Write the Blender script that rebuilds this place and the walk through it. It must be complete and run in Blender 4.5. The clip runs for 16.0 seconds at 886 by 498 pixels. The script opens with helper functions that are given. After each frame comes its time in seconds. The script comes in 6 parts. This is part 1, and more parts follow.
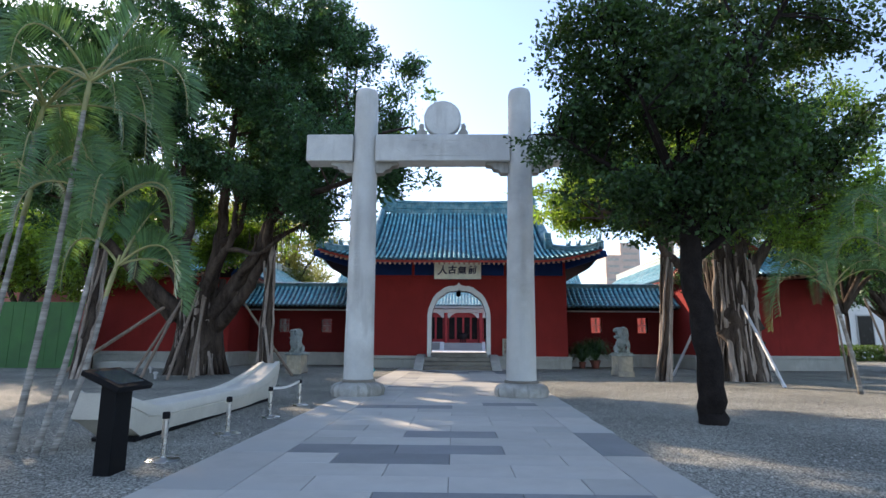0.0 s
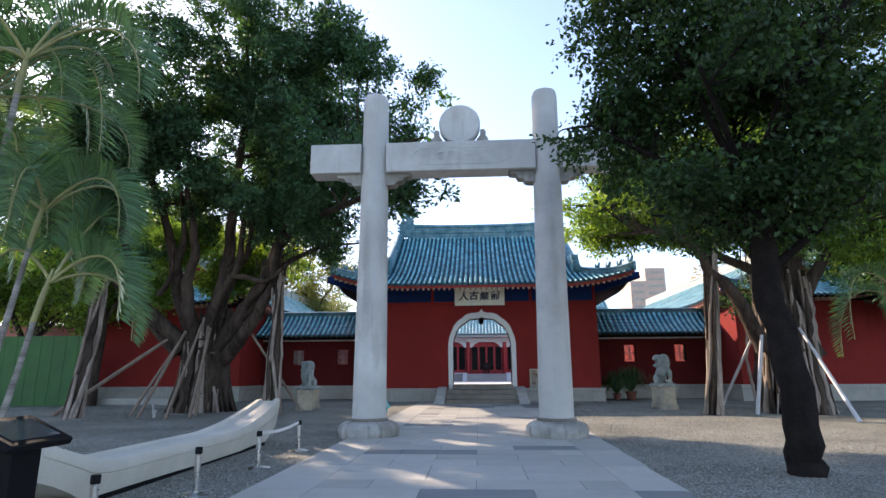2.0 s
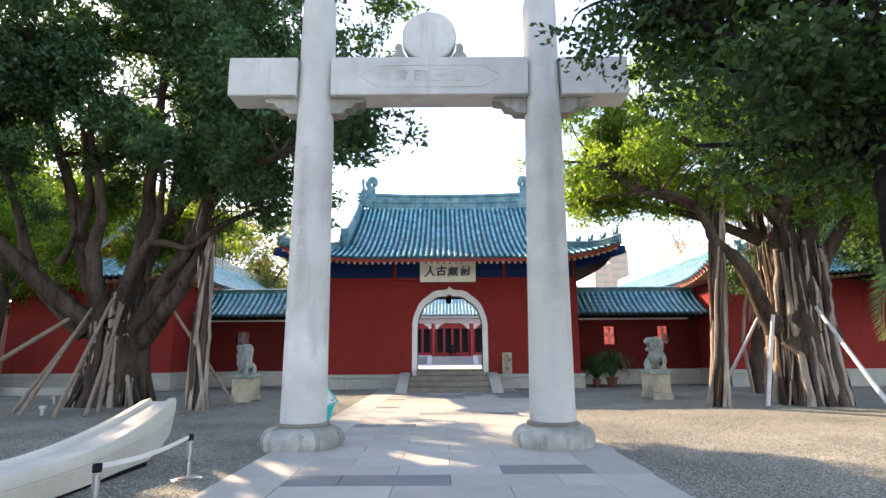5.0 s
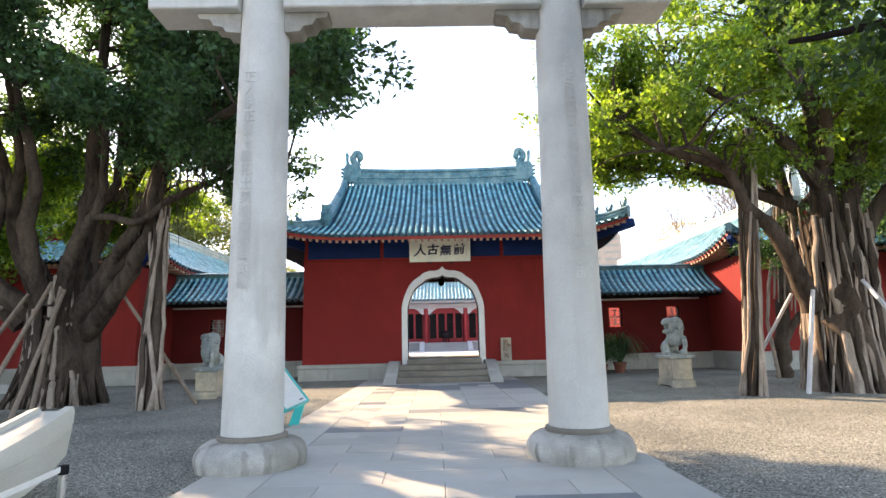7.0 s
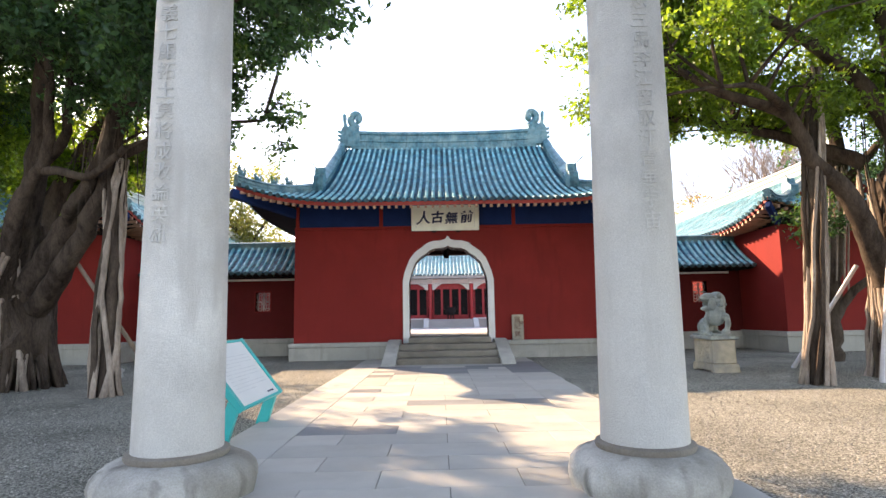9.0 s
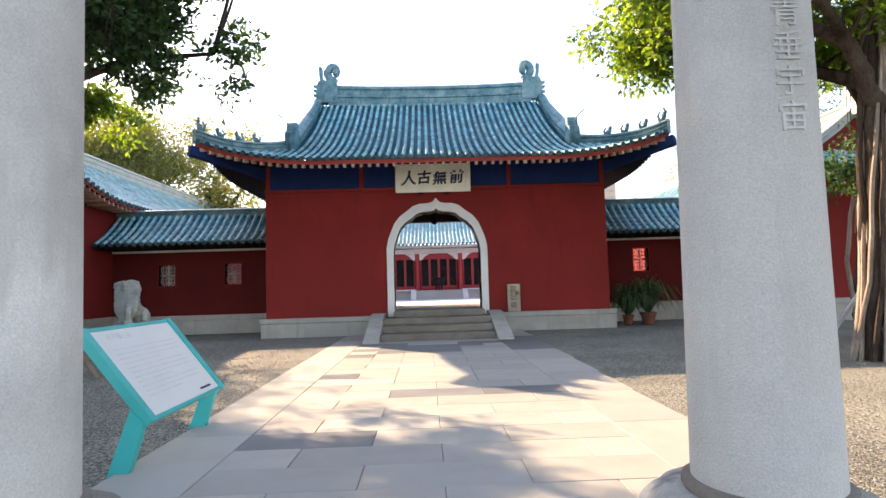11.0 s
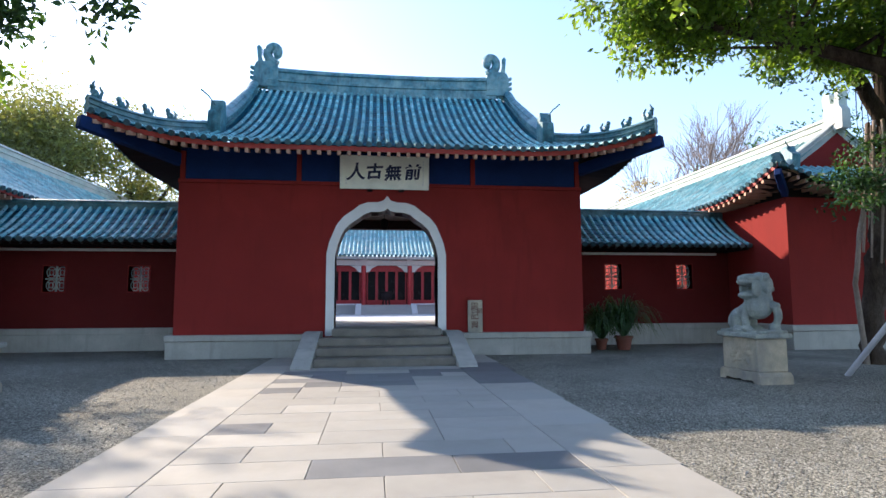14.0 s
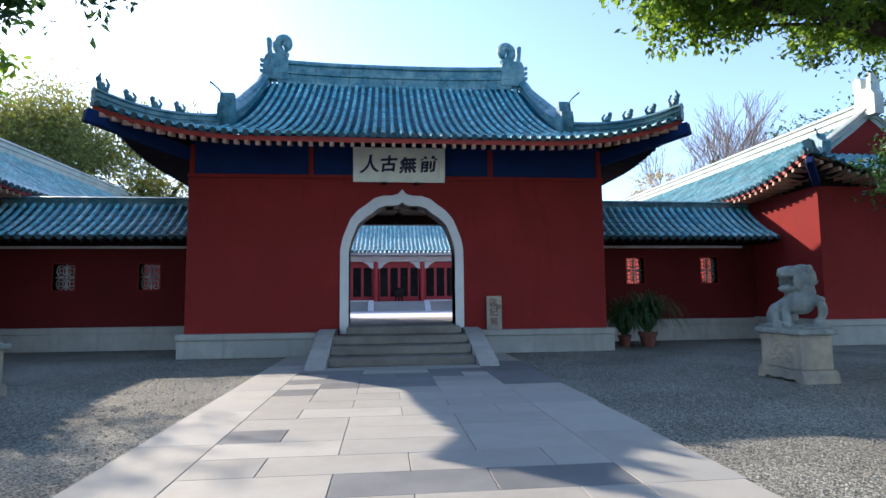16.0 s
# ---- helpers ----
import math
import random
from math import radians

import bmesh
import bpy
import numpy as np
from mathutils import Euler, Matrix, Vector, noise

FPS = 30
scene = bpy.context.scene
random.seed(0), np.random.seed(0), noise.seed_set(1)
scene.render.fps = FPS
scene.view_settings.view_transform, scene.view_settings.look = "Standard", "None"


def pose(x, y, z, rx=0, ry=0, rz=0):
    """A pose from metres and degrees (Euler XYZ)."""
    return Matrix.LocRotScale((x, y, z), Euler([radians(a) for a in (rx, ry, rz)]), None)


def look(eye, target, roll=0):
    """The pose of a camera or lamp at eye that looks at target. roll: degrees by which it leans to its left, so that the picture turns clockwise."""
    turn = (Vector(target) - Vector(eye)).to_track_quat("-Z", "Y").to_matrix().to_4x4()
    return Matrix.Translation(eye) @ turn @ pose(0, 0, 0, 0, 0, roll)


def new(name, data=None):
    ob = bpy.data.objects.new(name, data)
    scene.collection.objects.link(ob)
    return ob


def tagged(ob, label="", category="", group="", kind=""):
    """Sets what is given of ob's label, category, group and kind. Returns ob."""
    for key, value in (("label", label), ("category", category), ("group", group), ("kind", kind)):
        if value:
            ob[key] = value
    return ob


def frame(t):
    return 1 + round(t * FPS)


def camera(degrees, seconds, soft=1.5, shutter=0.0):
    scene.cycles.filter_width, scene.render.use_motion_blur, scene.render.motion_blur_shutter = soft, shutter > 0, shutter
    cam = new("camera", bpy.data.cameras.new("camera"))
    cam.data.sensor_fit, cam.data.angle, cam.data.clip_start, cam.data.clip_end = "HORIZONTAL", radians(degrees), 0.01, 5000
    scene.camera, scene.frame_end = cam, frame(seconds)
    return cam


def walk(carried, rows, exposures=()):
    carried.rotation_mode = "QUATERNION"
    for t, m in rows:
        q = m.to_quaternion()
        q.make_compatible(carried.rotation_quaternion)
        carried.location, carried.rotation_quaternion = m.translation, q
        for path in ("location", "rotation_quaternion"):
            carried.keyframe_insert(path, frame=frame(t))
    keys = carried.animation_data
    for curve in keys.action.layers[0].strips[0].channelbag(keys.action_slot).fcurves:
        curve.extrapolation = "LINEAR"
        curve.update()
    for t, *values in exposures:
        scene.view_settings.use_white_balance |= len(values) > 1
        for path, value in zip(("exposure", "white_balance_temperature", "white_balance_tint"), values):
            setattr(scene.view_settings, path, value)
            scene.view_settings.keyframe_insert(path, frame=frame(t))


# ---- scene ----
cam = camera(77.3, 16.0)
PATH = [
    (0, (0.114, 0.091, 1.413), (0.069, 2.063, 1.745), 0.4),
    (0.5, (0.189, 0.397, 1.393), (0.089, 2.361, 1.758), 0.4),
    (1, (0.217, 0.787, 1.421), (0.088, 2.743, 1.817), 0.2),
    (1.5, (0.103, 1.274, 1.435), (-0.03, 3.225, 1.853), -0.4),
    (2, (0.1, 1.814, 1.44), (-0.019, 3.762, 1.877), -0.3),
    (2.5, (0.034, 2.381, 1.436), (-0.061, 4.33, 1.871), -0.3),
    (3, (0.022, 2.955, 1.441), (-0.055, 4.909, 1.863), -0.0),
    (3.5, (0.041, 3.528, 1.471), (-0.025, 5.484, 1.882), 0.2),
    (4, (0.017, 4.055, 1.492), (-0.028, 6.012, 1.898), 0.0),
    (4.2, (-0.036, 4.265, 1.511), (-0.058, 6.224, 1.912), 0.4),
    (6.3, (-0.059, 6.739, 1.608), (-0.021, 8.709, 1.95), -1.3),
    (6.5, (-0.065, 6.975, 1.557), (-0.028, 8.945, 1.9), -1.2),
    (7, (-0.021, 7.55, 1.589), (0.012, 9.523, 1.913), -1.3),
    (7.5, (-0.048, 8.114, 1.601), (-0.031, 10.091, 1.904), -1.3),
    (8, (-0.014, 8.701, 1.612), (-0.018, 10.682, 1.89), -0.8),
    (8.5, (-0.045, 9.29, 1.603), (-0.052, 11.274, 1.855), -0.9),
    (9, (-0.018, 9.884, 1.601), (-0.004, 11.869, 1.843), -1.0),
    (9.2, (0.011, 10.097, 1.633), (0.04, 12.083, 1.865), -1.2),
    (11.3, (-0.051, 12.366, 1.581), (0.008, 14.361, 1.710), -1.7),
    (11.5, (-0.013, 12.614, 1.583), (0.040, 14.609, 1.709), -1.6),
    (12, (0.016, 13.144, 1.567), (0.055, 15.139, 1.695), -1.6),
    (12.5, (-0.002, 13.669, 1.573), (0.031, 15.664, 1.715), -1.3),
    (13, (-0.031, 14.160, 1.600), (0.035, 16.152, 1.766), -0.7),
    (13.5, (-0.078, 14.547, 1.603), (0.053, 16.534, 1.785), -0.5),
    (14, (-0.055, 14.925, 1.582), (0.191, 16.900, 1.772), -0.2),
    (14.5, (-0.050, 15.253, 1.590), (0.303, 17.213, 1.773), -0.2),
    (15, (-0.135, 15.465, 1.576), (0.258, 17.418, 1.755), -0.3),
    (15.5, (-0.191, 15.534, 1.575), (0.11, 17.502, 1.758), -0.3),
    (16, (-0.185, 15.5, 1.591), (0.024, 17.482, 1.767), -0.6),
]
EXPOSURES = [(0, 1.3, 5700, 14), (2, 1.33, 5800, 16), (3.5, 1.78, 6250, 17), (4.2, 1.95, 6450, 17), (6.5, 2.1, 6650, 16), (9, 2.12, 6900, 19), (12, 1.95, 6850, 20), (12.6, 1.87, 6600, 18), (13, 1.68, 5950, 14), (13.4, 1.55, 5700, 13), (14, 1.45, 5450, 13), (15, 1.29, 5250, 12), (16, 1.24, 5200, 12)]
walk(cam, [(t, look(eye, target, roll)) for t, eye, target, roll in PATH], EXPOSURES)

# ---- light ----
SUN_AZ, SUN_EL = 42.5, 27.3  # degrees to the left of straight ahead, and up
world = bpy.data.worlds.new("sky")
scene.world = world
world.use_nodes = True
wn = world.node_tree
sky = wn.nodes.new("ShaderNodeTexSky")
sky.sky_type = "NISHITA"
sky.sun_disc = False
sky.sun_elevation, sky.sun_rotation = radians(SUN_EL), radians(-SUN_AZ)
sky.air_density, sky.dust_density, sky.ozone_density = 1.0, 0.5, 1.0
wn.nodes["Background"].inputs["Strength"].default_value = 0.14
haze = wn.nodes.new("ShaderNodeHueSaturation")
haze.inputs["Saturation"].default_value, haze.inputs["Value"].default_value = 0.78, 0.94
wn.links.new(sky.outputs[0], haze.inputs["Color"])
wn.links.new(haze.outputs[0], wn.nodes["Background"].inputs["Color"])
sun_data = bpy.data.lights.new("sun", "SUN")
sun_data.energy, sun_data.angle, sun_data.color = 4.0, radians(0.55), (1.0, 0.76, 0.50)
sun = new("sun", sun_data)
to_sun = Vector((-math.sin(radians(SUN_AZ)) * math.cos(radians(SUN_EL)), math.cos(radians(SUN_AZ)) * math.cos(radians(SUN_EL)), math.sin(radians(SUN_EL))))
sun.matrix_world = look(to_sun * 60, (0, 0, 0))


# ---- materials ----
def mat(name, base, rough=0.7, vary=0.25, scale=3.0, fine=40.0, bump=0.3, metal=0.0, spread=0.0, translucent=0.0, tint=None, stain=None, coat=0.0, stretch=(1, 1, 1), island=0.0, spec=0.5):
    """A surface with variation at two scales; tint: a second colour mixed in by large noise; stain: a darker colour in streaks."""
    m = bpy.data.materials.new(name)
    m.use_nodes = True
    nt = m.node_tree
    N, L = nt.nodes, nt.links
    b = N["Principled BSDF"]
    co = N.new("ShaderNodeTexCoord")
    mp = N.new("ShaderNodeMapping")
    mp.inputs["Scale"].default_value = stretch
    L.new(co.outputs["Object"], mp.inputs["Vector"])

    def noise_tex(s, detail=4.0, rough_=0.6):
        n = N.new("ShaderNodeTexNoise")
        n.inputs["Scale"].default_value, n.inputs["Detail"].default_value, n.inputs["Roughness"].default_value = s, detail, rough_
        L.new(mp.outputs[0], n.inputs["Vector"])
        return n

    def mix(fac, a, c, kind="MIX"):
        x = N.new("ShaderNodeMix")
        x.data_type, x.blend_type = "RGBA", kind
        for sock, val in ((x.inputs[0], fac), (x.inputs[6], a), (x.inputs[7], c)):
            if hasattr(val, "links"):
                L.new(val, sock)
            else:
                sock.default_value = val if isinstance(val, (int, float)) else (*val, 1) if len(val) == 3 else val
        return x.outputs[2]

    def ramp(src, lo, hi):
        r = N.new("ShaderNodeMapRange")
        r.inputs[1].default_value, r.inputs[2].default_value = lo, hi
        L.new(src, r.inputs[0])
        return r.outputs[0]

    big, small = noise_tex(scale), noise_tex(fine, 3.0)
    dark = tuple(c * (1 - vary) for c in base)
    light = tuple(min(1, c * (1 + vary * 0.7)) for c in base)
    col = mix(ramp(big.outputs[0], 0.3, 0.7), dark, light)
    if tint:
        far = noise_tex(scale * 0.31, 3.0)
        col = mix(ramp(far.outputs[0], 0.42, 0.68), col, tint)
    grain = mix(ramp(small.outputs[0], 0.3, 0.7), (1 - vary * 0.6,) * 3, (1 + vary * 0.3,) * 3)
    col = mix(1.0, col, grain, "MULTIPLY")
    if stain:
        mp2 = N.new("ShaderNodeMapping")
        mp2.inputs["Scale"].default_value = (2.4, 2.4, 0.35)
        L.new(co.outputs["Object"], mp2.inputs["Vector"])
        st = N.new("ShaderNodeTexNoise")
        st.inputs["Scale"].default_value, st.inputs["Detail"].default_value = 2.2, 6.0
        L.new(mp2.outputs[0], st.inputs["Vector"])
        col = mix(ramp(st.outputs[0], 0.55, 0.78), col, stain)
    if spread:
        oi = N.new("ShaderNodeObjectInfo")
        h = N.new("ShaderNodeMapRange")
        h.inputs[3].default_value, h.inputs[4].default_value = 1 - spread, 1 + spread * 0.6
        L.new(oi.outputs["Random"], h.inputs[0])
        col = mix(1.0, col, h.outputs[0], "MULTIPLY")
    if island:
        gi = N.new("ShaderNodeNewGeometry")
        h = N.new("ShaderNodeMapRange")
        h.inputs[3].default_value, h.inputs[4].default_value = 1 - island, 1 + island
        L.new(gi.outputs["Random Per Island"], h.inputs[0])
        col = mix(1.0, col, h.outputs[0], "MULTIPLY")
    L.new(col, b.inputs["Base Color"])
    b.inputs["Metallic"].default_value = metal
    b.inputs["Specular IOR Level"].default_value = spec
    b.inputs["Coat Weight"].default_value = coat
    r = N.new("ShaderNodeMapRange")
    r.inputs[3].default_value, r.inputs[4].default_value = max(0.02, rough - 0.1), min(1, rough + 0.1)
    L.new(big.outputs[0], r.inputs[0])
    L.new(r.outputs[0], b.inputs["Roughness"])
    if bump:
        bp = N.new("ShaderNodeBump")
        bp.inputs["Strength"].default_value, bp.inputs["Distance"].default_value = bump, 0.02
        L.new(small.outputs[0], bp.inputs["Height"])
        L.new(bp.outputs[0], b.inputs["Normal"])
    if translucent:
        tr = N.new("ShaderNodeBsdfTranslucent")
        warm = mix(1.0, col, (3.1, 2.6, 0.75), "MULTIPLY")
        L.new(warm, tr.inputs["Color"])
        ms = N.new("ShaderNodeMixShader")
        ms.inputs[0].default_value = translucent
        L.new(b.outputs[0], ms.inputs[1])
        L.new(tr.outputs[0], ms.inputs[2])
        L.new(ms.outputs[0], N["Material Output"].inputs["Surface"])
    return m


def gravel_mat():
    m = bpy.data.materials.new("gravel")
    m.use_nodes = True
    nt = m.node_tree
    N, L = nt.nodes, nt.links
    b = N["Principled BSDF"]
    co = N.new("ShaderNodeTexCoord")
    vo = N.new("ShaderNodeTexVoronoi")
    vo.inputs["Scale"].default_value = 56.0
    L.new(co.outputs["Object"], vo.inputs["Vector"])
    bw = N.new("ShaderNodeRGBToBW")
    L.new(vo.outputs["Color"], bw.inputs[0])
    cr = N.new("ShaderNodeValToRGB")
    e = cr.color_ramp.elements
    e[0].position, e[0].color = 0.12, (0.075, 0.073, 0.066, 1)
    e[1].position, e[1].color = 0.9, (0.48, 0.465, 0.40, 1)
    mid = e.new(0.5)
    mid.color = (0.225, 0.222, 0.182, 1)
    L.new(bw.outputs[0], cr.inputs[0])
    big = N.new("ShaderNodeTexNoise")
    big.inputs["Scale"].default_value, big.inputs["Detail"].default_value = 0.45, 6.0
    L.new(co.outputs["Object"], big.inputs["Vector"])
    mr = N.new("ShaderNodeMapRange")
    mr.inputs[1].default_value, mr.inputs[2].default_value, mr.inputs[3].default_value, mr.inputs[4].default_value = 0.3, 0.7, 0.72, 1.18
    L.new(big.outputs[0], mr.inputs[0])
    mx = N.new("ShaderNodeMix")
    mx.data_type, mx.blend_type = "RGBA", "MULTIPLY"
    mx.inputs[0].default_value = 1.0
    L.new(cr.outputs[0], mx.inputs[6])
    L.new(mr.outputs[0], mx.inputs[7])
    L.new(mx.outputs[2], b.inputs["Base Color"])
    b.inputs["Roughness"].default_value = 0.9
    b.inputs["Specular IOR Level"].default_value = 0.12
    mm = N.new("ShaderNodeMath")
    mm.operation = "MULTIPLY_ADD"
    mm.inputs[1].default_value = -1.0
    L.new(vo.outputs["Distance"], mm.inputs[0])
    L.new(big.outputs[0], mm.inputs[2])
    bp = N.new("ShaderNodeBump")
    bp.inputs["Strength"].default_value, bp.inputs["Distance"].default_value = 0.7, 0.02
    L.new(mm.outputs[0], bp.inputs["Height"])
    L.new(bp.outputs[0], b.inputs["Normal"])
    return m


GRAVEL = gravel_mat()
SLAB = mat("granite_slab", (0.46, 0.44, 0.385), 0.66, 0.16, 1.3, 160, 0.12, spread=0.14, tint=(0.40, 0.395, 0.36), spec=0.3)
SLAB_DARK = mat("dark_granite_slab", (0.21, 0.215, 0.215), 0.6, 0.18, 1.5, 160, 0.12, spread=0.15, spec=0.3)
JOINT = mat("joint_mortar", (0.17, 0.16, 0.14), 0.9, 0.2, 4, 80, 0.3)
STONE = mat("pale_granite", (0.60, 0.595, 0.56), 0.75, 0.26, 1.1, 75, 0.6, tint=(0.54, 0.53, 0.49), stain=(0.46, 0.445, 0.41))
CARVED = mat("carved_letter_stone", (0.565, 0.56, 0.53), 0.8, 0.2, 2, 60, 0.3)
STONE_BASE = mat("weathered_granite", (0.46, 0.445, 0.40), 0.8, 0.3, 2.6, 60, 0.5, tint=(0.24, 0.225, 0.19), stain=(0.13, 0.12, 0.10), spec=0.2)
GREY_STONE = mat("grey_stone_step", (0.21, 0.185, 0.15), 0.8, 0.3, 2.0, 60, 0.4, tint=(0.26, 0.24, 0.2))
PLINTH = mat("grey_plinth_stone", (0.46, 0.445, 0.395), 0.8, 0.2, 1.4, 50, 0.3, tint=(0.38, 0.37, 0.33), stain=(0.33, 0.32, 0.28), spec=0.2)
LION = mat("weathered_lion_stone", (0.38, 0.41, 0.37), 0.8, 0.3, 4.5, 50, 0.6, tint=(0.20, 0.235, 0.24), stain=(0.14, 0.16, 0.16))
PEDESTAL = mat("buff_pedestal_stone", (0.54, 0.47, 0.34), 0.85, 0.25, 4, 45, 0.7, tint=(0.3, 0.285, 0.25))
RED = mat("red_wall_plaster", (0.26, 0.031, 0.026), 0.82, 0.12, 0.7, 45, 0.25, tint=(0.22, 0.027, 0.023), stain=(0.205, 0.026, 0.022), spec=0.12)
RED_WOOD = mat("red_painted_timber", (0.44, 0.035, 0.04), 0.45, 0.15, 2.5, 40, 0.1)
# Red wall plaster darkened: shade of the low side walls put into the colour.
RED_SHADED = mat("shaded_red_wall_plaster", (0.125, 0.018, 0.017), 0.85, 0.15, 0.8, 45, 0.25, tint=(0.105, 0.017, 0.016), spec=0.1)
WHITE = mat("white_painted_stone", (0.78, 0.77, 0.74), 0.6, 0.06, 2, 60, 0.12, tint=(0.7, 0.69, 0.66))
BLUE = mat("blue_painted_board", (0.012, 0.034, 0.13), 0.7, 0.2, 1.5, 30, 0.15, spec=0.15)
# Near-black; under eaves and indoors the shade is put into the colour.
DARK = mat("dark_and_shaded_timber", (0.03, 0.024, 0.024), 0.8, 0.3, 2, 30, 0.2, spec=0.1)
RAFTER = mat("ochre_red_rafter_end", (0.60, 0.36, 0.24), 0.7, 0.25, 3, 30, 0.2, spread=0.2)
FASCIA = mat("red_eave_board", (0.46, 0.06, 0.04), 0.6, 0.2, 2, 30, 0.15)
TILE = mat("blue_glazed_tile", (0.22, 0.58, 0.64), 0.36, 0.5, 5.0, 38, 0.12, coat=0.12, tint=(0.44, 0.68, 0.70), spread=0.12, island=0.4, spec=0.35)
# Pans far darker than the covers: shade between rows put into the colour.
PAN = mat("shaded_blue_pan_tile", (0.008, 0.072, 0.130), 0.36, 0.5, 5.0, 38, 0.15, coat=0.1, tint=(0.02, 0.15, 0.20), island=0.7, spec=0.3)
END_CAP = mat("dark_glazed_end_cap", (0.045, 0.12, 0.15), 0.4, 0.4, 9.0, 40, 0.2, tint=(0.12, 0.20, 0.22), spread=0.3)
RIDGE = mat("weathered_teal_ridge", (0.075, 0.22, 0.26), 0.45, 0.5, 5.0, 30, 0.5, tint=(0.24, 0.38, 0.38), stain=(0.04, 0.09, 0.11), coat=0.1)
# Lighter tile and ridge copies for wings and hall; sunlight in the colour.
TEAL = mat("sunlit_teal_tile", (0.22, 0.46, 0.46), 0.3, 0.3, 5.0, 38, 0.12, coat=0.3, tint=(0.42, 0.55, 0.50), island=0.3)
TEAL_PAN = mat("sunlit_teal_pan_tile", (0.14, 0.33, 0.33), 0.35, 0.3, 5.0, 38, 0.12, tint=(0.3, 0.42, 0.38))
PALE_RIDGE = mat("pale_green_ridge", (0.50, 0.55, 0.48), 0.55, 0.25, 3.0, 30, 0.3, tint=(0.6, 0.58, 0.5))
BARK = mat("brown_grey_bark", (0.062, 0.047, 0.037), 0.95, 0.6, 3.5, 20, 1.0, tint=(0.12, 0.093, 0.072), stretch=(2.2, 2.2, 0.45), spec=0.1)
BARK_PALE = mat("pale_grey_root_bark", (0.42, 0.35, 0.29), 0.95, 0.45, 3.0, 22, 1.0, tint=(0.24, 0.19, 0.15), stretch=(2.2, 2.2, 0.45), spec=0.1)
BARK_DARK = mat("near_black_bark", (0.022, 0.018, 0.016), 0.95, 0.4, 4.0, 30, 1.0, spec=0.05)
LEAF = mat("banyan_leaf", (0.042, 0.100, 0.046), 0.5, 0.35, 0.9, 8, 0.0, translucent=0.30, island=0.6, spec=0.35)
# Lighter copy of the banyan leaf; sunlight is put into the colour.
LEAF_SUNLIT = mat("sunlit_banyan_leaf", (0.105, 0.19, 0.035), 0.42, 0.3, 0.6, 8, 0.0, translucent=0.5, island=0.5)
LEAF_DARK = mat("dark_ficus_leaf", (0.030, 0.066, 0.022), 0.5, 0.3, 0.6, 8, 0.0, translucent=0.30, island=0.55, spec=0.3)
# Paled for distance: haze and back light put into the leaf colour.
LEAF_PALE = mat("haze_paled_foliage", (0.15, 0.18, 0.085), 0.6, 0.3, 0.4, 8, 0.0, translucent=0.42, island=0.4)
LEAF_YELLOW = mat("yellowing_foliage", (0.30, 0.24, 0.07), 0.6, 0.3, 0.4, 8, 0.0, translucent=0.3, island=0.4)
PALM = mat("palm_leaflet", (0.085, 0.165, 0.085), 0.45, 0.25, 0.8, 8, 0.0, translucent=0.28, island=0.3, spec=0.3)
PALM_TRUNK = mat("ringed_palm_trunk", (0.36, 0.34, 0.30), 0.85, 0.45, 3.0, 20, 0.5, tint=(0.15, 0.135, 0.115), stretch=(0.6, 0.6, 7))
CROWNSHAFT = mat("yellow_green_crownshaft", (0.28, 0.27, 0.10), 0.5, 0.25, 3.0, 30, 0.1)
POLE = mat("weathered_timber_prop", (0.25, 0.19, 0.14), 0.85, 0.3, 3, 30, 0.4, stretch=(4, 4, 0.6))
POLE_WHITE = mat("whitewashed_prop", (0.6, 0.59, 0.6), 0.6, 0.15, 3, 30, 0.2)
STEEL = mat("brushed_steel", (0.5, 0.5, 0.49), 0.28, 0.08, 6, 60, 0.05, metal=1.0)
BLACK = mat("black_powder_coat", (0.006, 0.006, 0.007), 0.55, 0.2, 4, 80, 0.1, spec=0.12)
SCREEN = mat("grey_glossy_panel", (0.05, 0.06, 0.07), 0.2, 0.1, 3, 30, 0.0, coat=0.6)
BELT = mat("white_belt", (0.7, 0.69, 0.65), 0.7, 0.1, 6, 60, 0.1)
BOAT = mat("cream_boat_plaster", (0.63, 0.60, 0.52), 0.75, 0.14, 1.4, 50, 0.25, tint=(0.52, 0.49, 0.41), spec=0.25)
TURQ = mat("turquoise_painted_steel", (0.02, 0.46, 0.44), 0.4, 0.1, 2, 60, 0.05)
PANEL = mat("white_sign_panel", (0.74, 0.75, 0.72), 0.45, 0.05, 1.2, 60, 0.02)
INK = mat("dark_ink", (0.010, 0.020, 0.07), 0.6, 0.2, 6, 60, 0.05)
INK_GREY = mat("grey_print", (0.67, 0.68, 0.66), 0.6, 0.1, 6, 60, 0.0)
INK_RED = mat("dark_red_ink", (0.12, 0.03, 0.02), 0.7, 0.3, 6, 60, 0.05)
PLAQUE = mat("ivory_plaque_board", (0.90, 0.90, 0.76), 0.6, 0.12, 2, 50, 0.1)
TERRACOTTA = mat("terracotta_pot", (0.22, 0.075, 0.05), 0.8, 0.25, 4, 40, 0.2)
FERN = mat("potted_frond", (0.04, 0.085, 0.03), 0.5, 0.3, 2, 10, 0.0, translucent=0.3, island=0.35)
GREEN_FENCE = mat("green_hoarding", (0.042, 0.125, 0.03), 0.7, 0.2, 1.2, 40, 0.2)
PINK = mat("faded_pink_wall", (0.45, 0.17, 0.14), 0.8, 0.15, 1, 40, 0.2)
CONCRETE = mat("pale_concrete", (0.48, 0.47, 0.44), 0.8, 0.15, 0.6, 20, 0.2, tint=(0.4, 0.39, 0.37))
